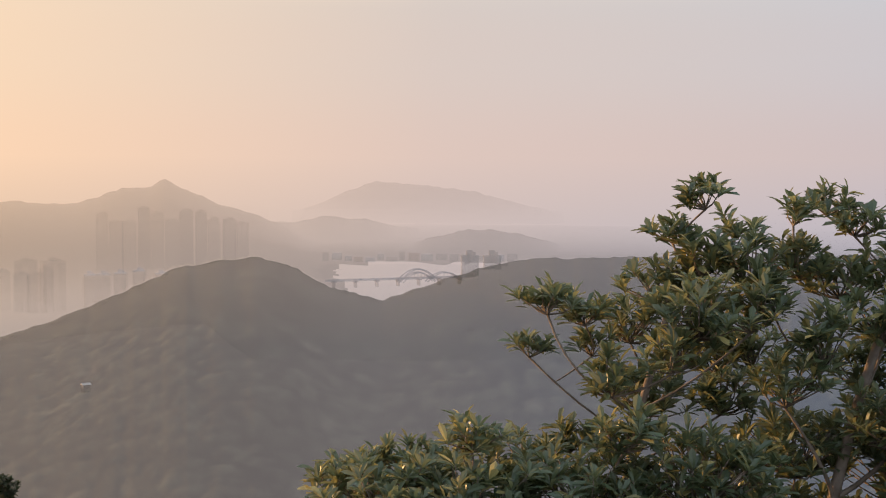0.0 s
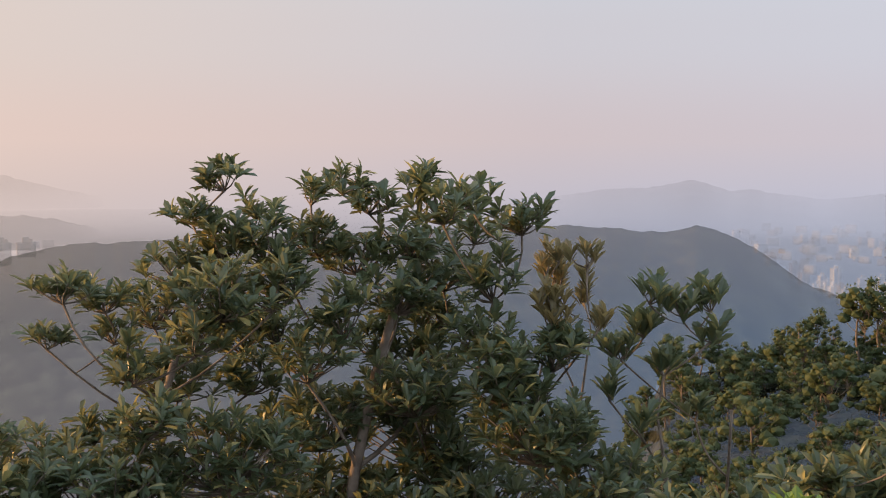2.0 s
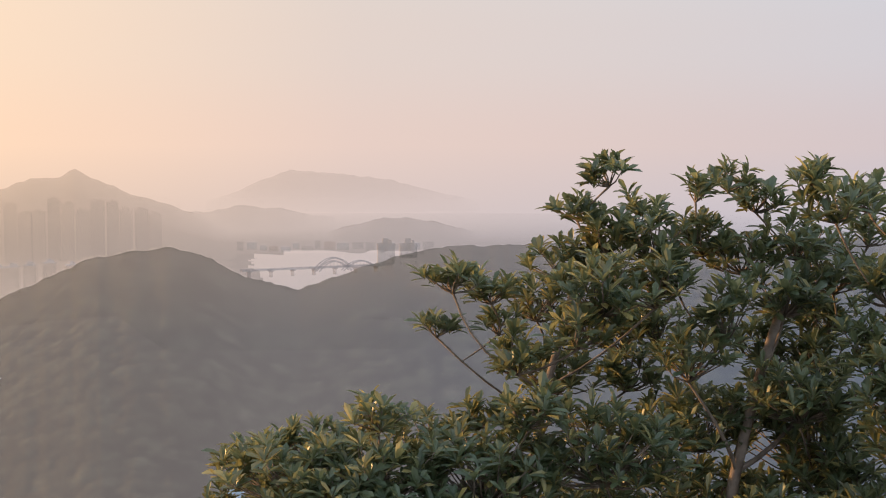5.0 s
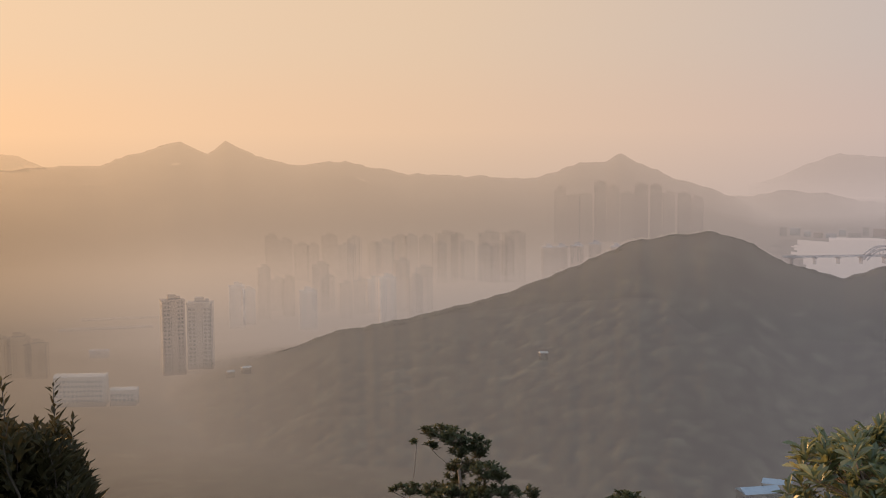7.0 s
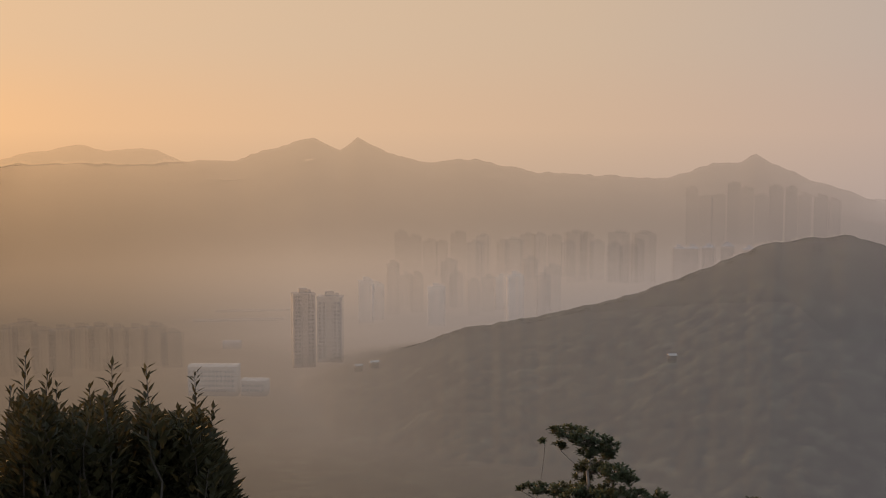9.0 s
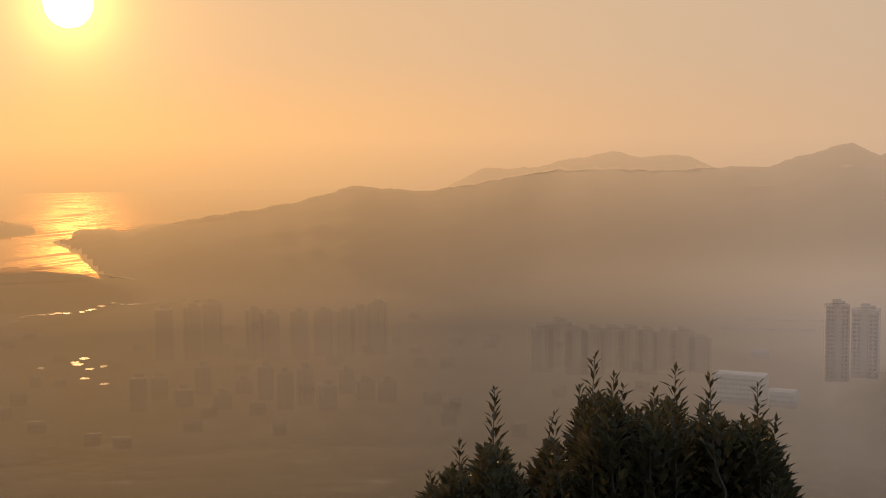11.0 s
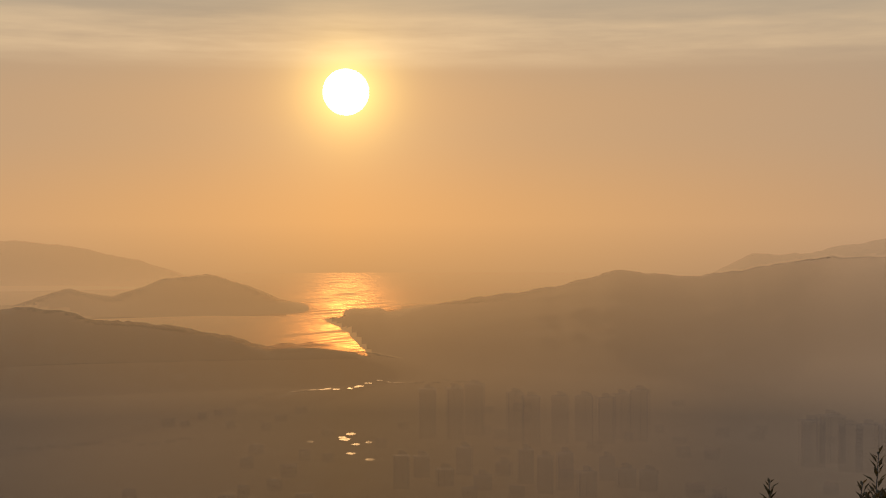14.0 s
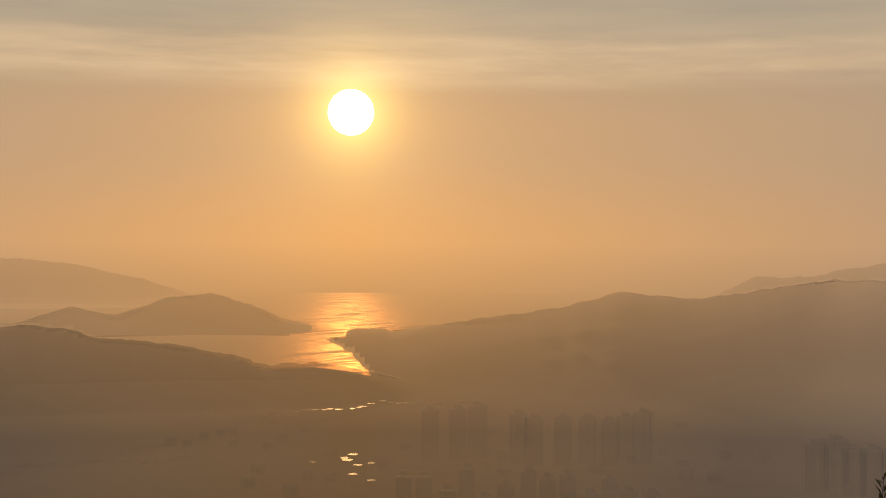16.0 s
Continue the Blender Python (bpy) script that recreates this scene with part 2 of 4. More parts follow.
def bark_build(n):
    p = pos(n)
    c = n.mix(n.ramp(n.noise(p, 14, 4), [(0.3, 0), (0.7, 1)]), (0.10, 0.075, 0.055, 1), (0.24, 0.19, 0.15, 1))
    return bsdf(n, c, 0.85, normal=bump(n, n.noise(p, 60, 4), 0.5, 0.01))


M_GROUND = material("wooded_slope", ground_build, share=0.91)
M_UNSEEN = material("unseen_slope_faint", ground_build, share=0.05)  # slopes hidden from the lookout, made nearly see-through to fit its view
M_EDGE = material("wooded_slope_edge", ground_build, share=0.70)  # slopes half hidden by a crest, made partly see-through to fit the view
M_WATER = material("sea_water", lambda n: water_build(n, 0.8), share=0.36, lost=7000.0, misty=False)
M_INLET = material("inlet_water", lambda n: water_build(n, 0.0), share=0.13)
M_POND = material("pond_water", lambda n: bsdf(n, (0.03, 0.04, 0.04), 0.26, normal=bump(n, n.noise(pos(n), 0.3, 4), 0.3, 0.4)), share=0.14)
M_BARK = material("bark", bark_build, veil=False)
M_BARK_DARK = material("dark_bark", lambda n: bsdf(n, n.mix(n.noise(pos(n), 20, 4), (0.03, 0.022, 0.016, 1), (0.09, 0.07, 0.05, 1)), 0.9), veil=False)
M_LEAF = material("glossy_leaf", leaf_build((0.072, 0.118, 0.066), (0.140, 0.182, 0.092), (0.52, 0.43, 0.16), 0.38, 0.42, 0.7), veil=False)
M_LEAF_DARK = material("small_dark_leaf", leaf_build((0.034, 0.033, 0.016), (0.056, 0.050, 0.023), (0.15, 0.11, 0.045), thin=0.25, spec=0.12), veil=False)
M_LEAF_OLIVE = material("olive_leaf", leaf_build((0.040, 0.050, 0.025), (0.075, 0.085, 0.038), (0.16, 0.14, 0.06), thin=0.3, spec=0.2), veil=False)
M_WOOD_LEAF = material("wood_leaf", leaf_build((0.060, 0.092, 0.040), (0.125, 0.155, 0.062), (0.20, 0.19, 0.07), 0.6, 0.38, 0.3))

# ---- ground: one sheet to the horizon ----
RIDGES = {
    # crest as (azimuth, elevation) seen from the lookout; distance; length of the front and back slope; height of the foot
    "near_hill": ([(-36, -13.0), (-32.3, -11.3), (-28.8, -10.13), (-24.8, -8.75), (-21.7, -8.2), (-17.15, -7.07), (-14.6, -6.07), (-11.4, -4.68), (-8.2, -4.34), (-6.5, -4.8), (-5, -5.7), (-2.7, -6.27), (-1.4, -5.8), (0.3, -5.25), (1.6, -4.8), (3.6, -4.35), (6.3, -4.3), (12.5, -4.1), (24, -3.63), (27, -3.62), (28.9, -3.82), (30.1, -3.8), (31.4, -3.55), (32.5, -3.8), (34.2, -4.7), (35.7, -5.8), (38.2, -6.75), (40.7, -8.4), (46, -12)], 860, 560, 340),
    "far_range": ([(-44.2, -1.43), (-42.5, -1.44), (-40.6, -1.46), (-36, -1.35), (-34.8, -1.3), (-33.6, -0.86), (-31.5, -0.31), (-30.4, -0.86), (-29.6, -0.26), (-28.2, -0.98), (-26.7, -1.36), (-24.4, -1.3), (-21.6, -1.85), (-19.2, -1.91), (-16.4, -2.07), (-15, -1.81), (-14, -1.38), (-12.8, -1.3), (-12.2, -0.98), (-11.2, -1.53), (-10, -2.0), (-8.8, -2.35), (-6.8, -3.1), (-5, -3.6)], 3100, 1300, 600),
    "island_far": ([(-9.5, -3.4), (-8.4, -3.0), (-6.6, -2.42), (-4.6, -1.66), (-3, -1.02), (-1.6, -1.14), (0.4, -1.3), (1.9, -1.6), (4.1, -2.17), (6.2, -2.69), (7.9, -3.2)], 4400, 600, 400),
    "foothill_west": ([(-9.5, -3.05), (-8.2, -2.92), (-6.6, -2.84), (-5.4, -2.59), (-3.6, -2.73), (-0.8, -3.24), (0.4, -3.75)], 3300, 500, 300),
    "foothill_east": ([(-1.6, -3.9), (-0.1, -3.39), (1.1, -3.12), (2.7, -3.19), (4.4, -3.6), (6.4, -4.06)], 2750, 350, 250),
    "bay_ridge": ([(-65.7, -5.2), (-65.45, -4.55), (-65.15, -4.15), (-64.6, -4.02), (-63.7, -4.07), (-63.1, -4.32), (-62.3, -4.05), (-60.6, -3.49), (-57.6, -3.07), (-55.6, -2.7), (-53.6, -2.17), (-52.8, -2.05), (-49.6, -2.37), (-46.2, -1.75), (-44.4, -1.46), (-42.5, -1.48), (-41, -1.6), (-38, -2.4), (-34, -4.2)], 2500, 900, 500),
    "range_behind": ([(-49.6, -2.4), (-47.4, -1.36), (-45, -1.28), (-41.8, -0.62), (-40.2, -0.86), (-38.4, -0.85), (-37.5, -1.2), (-36, -1.8)], 4000, 800, 500),
    "coast_ridge": ([(-100, -4), (-79.9, -3.57), (-78.5, -3.5), (-76.9, -3.75), (-76, -4.08), (-74, -4.23), (-71.6, -4.61), (-70.4, -4.82), (-68.7, -5.34), (-66.7, -5.23), (-65, -5.44), (-64, -5.7), (-62, -6.3), (-58, -7.4)], 1660, 190, 160),
    "island": ([(-79.4, -3.46), (-77.1, -2.73), (-75.2, -3.17), (-73.8, -2.69), (-72.9, -2.33), (-71, -2.15), (-69.7, -2.6), (-68.2, -3.25), (-67.2, -3.6)], 2900, 180, 300),
    "outer_island": ([(-100, -1.5), (-79.9, -0.65), (-76.9, -0.9), (-74, -1.6), (-72, -2.3), (-71.2, -2.65)], 4100, 220, 400),
    "east_range": ([(20, -3.2), (23.2, -2.88), (25.4, -2.37), (27.2, -2.12), (29.4, -1.93), (31.2, -1.6), (32.7, -2.09), (33.7, -2.04), (35.7, -2.32), (36.9, -2.43), (38.8, -2.16), (40.5, -1.78), (42.7, -2.36), (46.8, -2.42), (60, -2.0)], 4000, 1400, 600),
}


def lattice(x, y, scale, seed):
    """Smooth value noise, -1 to 1, on arrays."""
    x, y = x / scale, y / scale
    xi, yi = np.floor(x), np.floor(y)
    fx, fy = x - xi, y - yi
    fx, fy = fx * fx * (3 - 2 * fx), fy * fy * (3 - 2 * fy)

    def h(i, j):
        v = np.sin(i * 127.1 + j * 311.7 + seed * 74.7) * 43758.5453
        return v - np.floor(v)
    a = h(xi, yi) * (1 - fx) + h(xi + 1, yi) * fx
    b = h(xi, yi + 1) * (1 - fx) + h(xi + 1, yi + 1) * fx
    return 2 * (a * (1 - fy) + b * fy) - 1


def crowns(x, y, cell, seed):
    """Rounded treetops crowded side by side, 0 to 1, and a value of its own for each, on arrays."""
    xi, yi = np.floor(x / cell), np.floor(y / cell)
    top, tint = np.zeros_like(x), np.zeros_like(x)

    def h(i, j, k):
        v = np.sin(i * 127.1 + j * 311.7 + (seed + k) * 74.7) * 43758.5453
        return v - np.floor(v)
    for di in (-1, 0, 1):
        for dj in (-1, 0, 1):
            i, j = xi + di, yi + dj
            cx, cy = (i + 0.15 + 0.7 * h(i, j, 0)) * cell, (j + 0.15 + 0.7 * h(i, j, 1)) * cell
            d2 = ((x - cx) ** 2 + (y - cy) ** 2) / (cell * (0.5 + 0.25 * h(i, j, 2))) ** 2
            t = (0.45 + 0.55 * h(i, j, 3)) * np.clip(1 - d2, 0, 1)
            tint = np.where(t > top, h(i, j, 4), tint)
            top = np.maximum(top, t)
    return top, tint


def ground_height(az, r, detail=1.0):
    """Height of the ground at azimuth (degrees) and distance, on arrays."""
    a = np.radians(az)
    x, y = r * np.sin(a), r * np.cos(a)
    rough = 0.55 * detail * lattice(x, y, 160, 1) + 0.3 * detail * lattice(x, y, 60, 2) + 0.15 * detail * lattice(x, y, 22, 3)
    # water lies in the bay and in the inlet behind the near hill
    shore = 1720 + 90 * lattice(x, y, 300, 9)
    coast = np.interp(r, [1700, 1950, 2250, 2380, 2560, 2800, 3200, 3500], [-63.7, -64.35, -65.1, -65.45, -66.2, -63, -57, -54])
    coast = coast + 0.12 * lattice(x, y, 70, 12)
    bay = np.clip((coast - az) / 0.25, 0, 1) * np.clip((r - shore) / 120, 0, 1)
    bank = az + 0.35 * lattice(x, y, 60, 14) + 0.2 * lattice(x, y, 25, 15) + (r - 2000) * 0.0012
    inlet = np.clip(1 - np.abs(bank - 0.5) / 6.3, 0, 1) * np.clip((r - 1400) / 150, 0, 1) * np.clip((2300 + 22 * lattice(x, y, 70, 16) - r) / 40, 0, 1) * 3
    far = np.clip((r - 3500) / 400, 0, 1) * (np.clip((-52 - az) / 4, 0, 1) + np.clip((az + 9) / 2, 0, 1) * np.clip((19 - az) / 3, 0, 1))
    sea = np.clip(bay + inlet + far, 0, 1)
    z = 4 - 10 * sea + rough * 0.8 * (1 - sea)
    # the lookout's own hill
    own = np.interp(r, [0, 3, 6, 20, 60, 140, 260, 380, 700, 1200, 1400], [188.3, 188.1, 186.8, 181, 166, 138, 96, 60, 20, 3, -20])
    z = np.maximum(z, own + rough * np.clip(r / 60, 0, 1) * 1.5)
    # wooded spur on the east side
    spur_top = np.interp(az, [22, 28.7, 33, 38, 43, 46, 70, 110], [-10.8, -10.0, -9.4, -8.9, -7.1, -6.4, -6, -8])
    spur_top = EYE + 120 * np.tan(np.radians(spur_top)) - np.clip((30 - az) / 16, 0, 1) * 70
    k = np.clip((r - 30) / 90, 0, 1)
    k = np.where(r > 120, np.clip(1 - (r - 120) / 260, 0, 1) ** 1.2, k)
    spur = (own * (1 - k) + spur_top * k) - 0.5
    spur = np.where(r > 120, spur_top * k, spur)
    z = np.where((az > 13) & (az < 112) & (r > 30), np.maximum(z, spur), z)
    wooded = np.zeros_like(z)
    for crest, R, front, back in RIDGES.values():
        ca, ce = zip(*crest)
        el = np.interp(az, ca, ce)
        el = el + 0.05 * lattice(az, az * 0, 0.7, R) + 0.04 * lattice(az, az * 0, 0.23, R)
        away = np.interp(az, [-45.6, -43.6], [2500, 3100]) if R == 2500 else R  # bent back to meet the far range so no seam shows from the lookout
        top = EYE + away * np.tan(np.radians(el)) - (1.6 if R < 1500 else 1)
        edge = np.clip((az - ca[0] + 1.5) / 1.5, 0, 1) * np.clip((ca[-1] + 1.5 - az) / 1.5, 0, 1)
        d = r - away
        soft = 14.0 if R < 1500 else 120.0 if R == 2500 else 50.0  # rounded crests
        d = np.sign(d) * (np.sqrt(d * d + soft * soft) - soft)
        k = np.where(d < 0, np.clip(1 + d / front, 0, 1), np.clip(1 - d / back, 0, 1))
        k = np.where(d < 0, 0.55 * k + 0.45 * k * k * (3 - 2 * k), k ** 1.3)
        fold = 1 + 0.12 * rough * np.clip(np.abs(d) / 450, 0, 1)
        hill = -3 + (top + 3) * k * edge * fold
        if R == 860:
            wooded = np.where((hill > z) & (r < 990), np.clip((860 - r) / 90, 0.3, 1.0), 0.0)
        z = np.maximum(z, np.where(k * edge > 0, hill, -50))
    z = np.where((az < coast) & (r > 1830) & (r < 2640), np.minimum(z, -3.0), z)
    # the near hill's back follows the lookout's line of sight, keeping tower feet from showing
    ca, ce = zip(*RIDGES["near_hill"][0])
    line = EYE - 5 + r * np.tan(np.radians(np.interp(az, ca, ce)))
    shelf = (r > 880) & (r < 2450) & (((az < -7) & (az > -34)) | ((az > 33.5) & (az < 41)))
    fall = np.where(az < 10, np.clip((az + 10.5) / 3.5, 0, 1), np.clip((37 - az) / 3.5, 0, 1))
    z = np.where(shelf, np.maximum(z, np.minimum(line, 60) - 90 * fall), z)
    # canopy of the woods
    if detail:
        grove = np.clip(0.6 + 1.6 * lattice(x, y, 85, 21) + 0.8 * lattice(x, y, 33, 22), 0, 1)
        low = np.where((z > 1.5) & (r > 300) & (r < 1300) & (wooded == 0), 0.6 * grove, 0.0)
        z = z + (wooded + low) * (crowns(x, y, 10.0, 5)[0] * 0.9 + crowns(x, y, 6.0, 6)[0] * 0.4)
    return z


def tint_with_gap_shade(az, r):
    """Each treetop's own tint plus painted shade, darker in the gaps between crowns, on arrays."""
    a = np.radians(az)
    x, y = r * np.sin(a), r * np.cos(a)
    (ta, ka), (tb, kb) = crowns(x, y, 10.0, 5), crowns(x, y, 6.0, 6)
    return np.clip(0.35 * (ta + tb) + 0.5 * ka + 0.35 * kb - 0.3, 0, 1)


def sheet(name, azs, rs, zfun, mats, cut=None):
    """A sheet over rings and spokes about the lookout; slopes it can't see take the faint second material, half-hidden
    ones the third; cut(az, r) drops faces.
    """
    A, R = np.meshgrid(azs, rs)
    Z = zfun(A, R)
    a = np.radians(A)
    v = np.stack([R * np.sin(a), R * np.cos(a), Z], -1).reshape(-1, 3)
    nr, na = A.shape
    i = (np.arange(nr - 1)[:, None] * na + np.arange(na - 1)[None, :]).ravel()
    f = np.stack([i, i + na, i + na + 1, i + 1], 1)[:, ::-1]
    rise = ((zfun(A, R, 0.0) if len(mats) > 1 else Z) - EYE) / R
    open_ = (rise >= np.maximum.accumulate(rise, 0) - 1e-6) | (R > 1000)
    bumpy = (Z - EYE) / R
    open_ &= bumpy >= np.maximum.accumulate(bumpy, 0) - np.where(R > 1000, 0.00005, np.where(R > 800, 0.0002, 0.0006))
    unseen = ~(open_[1:, :-1] | open_[1:, 1:]).ravel()
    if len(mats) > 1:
        unseen |= (Z[:-1, :-1] < -2).ravel() & (R[:-1, :-1] > 1400).ravel()
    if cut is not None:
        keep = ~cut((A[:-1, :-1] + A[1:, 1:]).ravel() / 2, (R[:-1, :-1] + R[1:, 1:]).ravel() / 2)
        f, unseen = f[keep], unseen[keep]
    half = ~unseen & ~(open_[:-1, :-1] & open_[:-1, 1:]).ravel()[keep] if cut is not None else ~unseen & ~(open_[:-1, :-1] & open_[:-1, 1:]).ravel()
    me = bpy.data.meshes.new(name)
    me.from_pydata(v.tolist(), [], f.tolist())
    for m in mats:
        me.materials.append(m)
    if len(mats) > 1:
        me.polygons.foreach_set("material_index", (unseen + 2 * half).astype(np.int32))
        me.attributes.new("tree", "FLOAT", "POINT").data.foreach_set("value", tint_with_gap_shade(A, R).ravel())
    me.polygons.foreach_set("use_smooth", [True] * len(f))
    return new(name, me)


azs = np.concatenate([np.arange(-180, -86, 3), np.arange(-86, -37, 0.22), np.arange(-37, 46, 0.13), np.arange(46, 52, 0.3), np.arange(52, 181, 3)])
azs[-1] = 180
rs = np.concatenate([np.linspace(0.02, 30, 15), np.geomspace(34, 300, 60), np.arange(306, 1000, 2.0), np.geomspace(1006, 4990, 190)])
ground = tagged(sheet("ground", azs, rs, ground_height, (M_GROUND, M_UNSEEN, M_EDGE)), "hills and valley floor covered in dense green woods, fading into haze", "ground", kind="structure")


def no_water(a, r):
    """Land, and water that a ridge hides."""
    out = (ground_height(a, r) > 1.5) | ((a > -20) & (r > 2600))
    for name in ("near_hill", "coast_ridge", "island", "bay_ridge", "island_far", "foothill_east", "outer_island"):
        crest, R, front, back = RIDGES[name]
        ca, ce = zip(*crest)
        out |= (a > ca[0]) & (a < ca[-1]) & (r > R) & (-EYE / r < np.tan(np.radians(np.interp(a, ca, ce))) - 0.004)
    return out


flat = lambda a, r: 0 * a
water = tagged(sheet("water", np.concatenate([np.arange(-110, -67, 0.4), np.arange(-67, -62, 0.05), np.arange(-62, -39.9, 0.4)]), np.geomspace(1350, 4990, 300), flat, (M_WATER,), no_water), "calm sea glittering orange under the low sun", "sea", kind="structure")
inlet = tagged(sheet("water", np.arange(-9, 9, 0.05), np.geomspace(1350, 2420, 260), flat, (M_INLET,), no_water), "pale calm inlet behind the wooded hill", "inlet", kind="structure")

# ---- building blocks for things ----
def part(name, verts, faces, mat, parent=None, label="", smooth=False):
    """A mesh object, under its thing where there is one."""
    me = bpy.data.meshes.new(name)
    me.from_pydata(verts, [], faces)
    me.materials.append(mat)
    if smooth:
        me.polygons.foreach_set("use_smooth", [True] * len(faces))
    ob = new(name, me)
    ob.parent = parent
    if label:
        ob["label"] = label
    return ob


def empty(name, place, label, category, group="", turn=0.0):
    ob = new(name)
    ob.empty_display_size = 0.3
    ob.matrix_basis = Matrix.Translation(place) @ pose(0, 0, 0, 0, 0, turn)
    return tagged(ob, label, category, group)


def unit(v):
    return v / np.maximum(np.linalg.norm(v, axis=-1, keepdims=True), 1e-9)


def leaf_geometry(O, D, N, L, W, bend, full=True):
    """Folded, pointed leaves: base O, direction D, upper side N, length L, width W. Arrays in, verts and faces out."""
    S = unit(np.cross(D, N))
    N = unit(np.cross(S, D))
    c = lambda a: np.asarray(a)[:, None]
    L, W = c(L), c(W)
    fold = 0.18 * W
    if full:
        rows = [(0.0, 0.0, 0.0), (0.40, 0.34, 1), (0.78, 0.47, 1), (1.0, 0.0, 0)]
        p = [O]
        for u, w, _ in rows[1:3]:
            m = O + D * L * u - N * L * bend * u * u
            p += [m - S * W * w + N * fold, m, m + S * W * w + N * fold]
        p.append(O + D * L - N * L * bend)
        faces = [(0, 2, 1), (0, 3, 2), (1, 2, 5, 4), (2, 3, 6, 5), (4, 5, 7), (5, 6, 7)]
    else:
        m = O + D * L * 0.5
        p = [O, m - S * W * 0.5 + N * fold, m - N * 0.2 * fold, m + S * W * 0.5 + N * fold, O + D * L - N * L * bend]
        faces = [(0, 2, 1), (0, 3, 2), (1, 2, 4), (2, 3, 4)]
    k = len(p)
    V = np.stack(p, 1).reshape(-1, 3)
    F = []
    base = np.arange(len(O)) * k
    for f in faces:
        F += (base[:, None] + np.array(f)[None, :]).tolist()
    return V.tolist(), F


class Wood:
    """Tapered limbs gathered into one mesh."""

    def __init__(self):
        self.v, self.f = [], []

    def limb(self, pts, r0, r1, sides=6):
        pts = [Vector(p) for p in pts]
        base = len(self.v)
        for i, p in enumerate(pts):
            d = (pts[min(i + 1, len(pts) - 1)] - pts[max(i - 1, 0)]).normalized()
            s = d.cross(Vector((0.31, 0.9, 0.2))).normalized()
            t = d.cross(s)
            r = r0 + (r1 - r0) * i / (len(pts) - 1)
            for j in range(sides):
                a = 2 * math.pi * j / sides
                self.v.append(tuple(p + s * math.cos(a) * r + t * math.sin(a) * r))
        for i in range(len(pts) - 1):
            for j in range(sides):
                q = base + i * sides
                k = (j + 1) % sides
                self.f.append((q + j, q + k, q + sides + k, q + sides + j))
        self.f.append(tuple(base + (len(pts) - 1) * sides + j for j in range(sides)))


def curve(a, b, sag, rng, n=5):
    """A slightly crooked way from a to b."""
    a, b = Vector(a), Vector(b)
    out = []
    side = Vector((rng.uniform(-1, 1), rng.uniform(-1, 1), rng.uniform(-0.4, 0.2))) * (b - a).length * 0.10
    for i in range(n):
        u = i / (n - 1)
        out.append(a.lerp(b, u) + (side + Vector((0, 0, -sag * (b - a).length))) * (4 * u * (1 - u)))
    return out


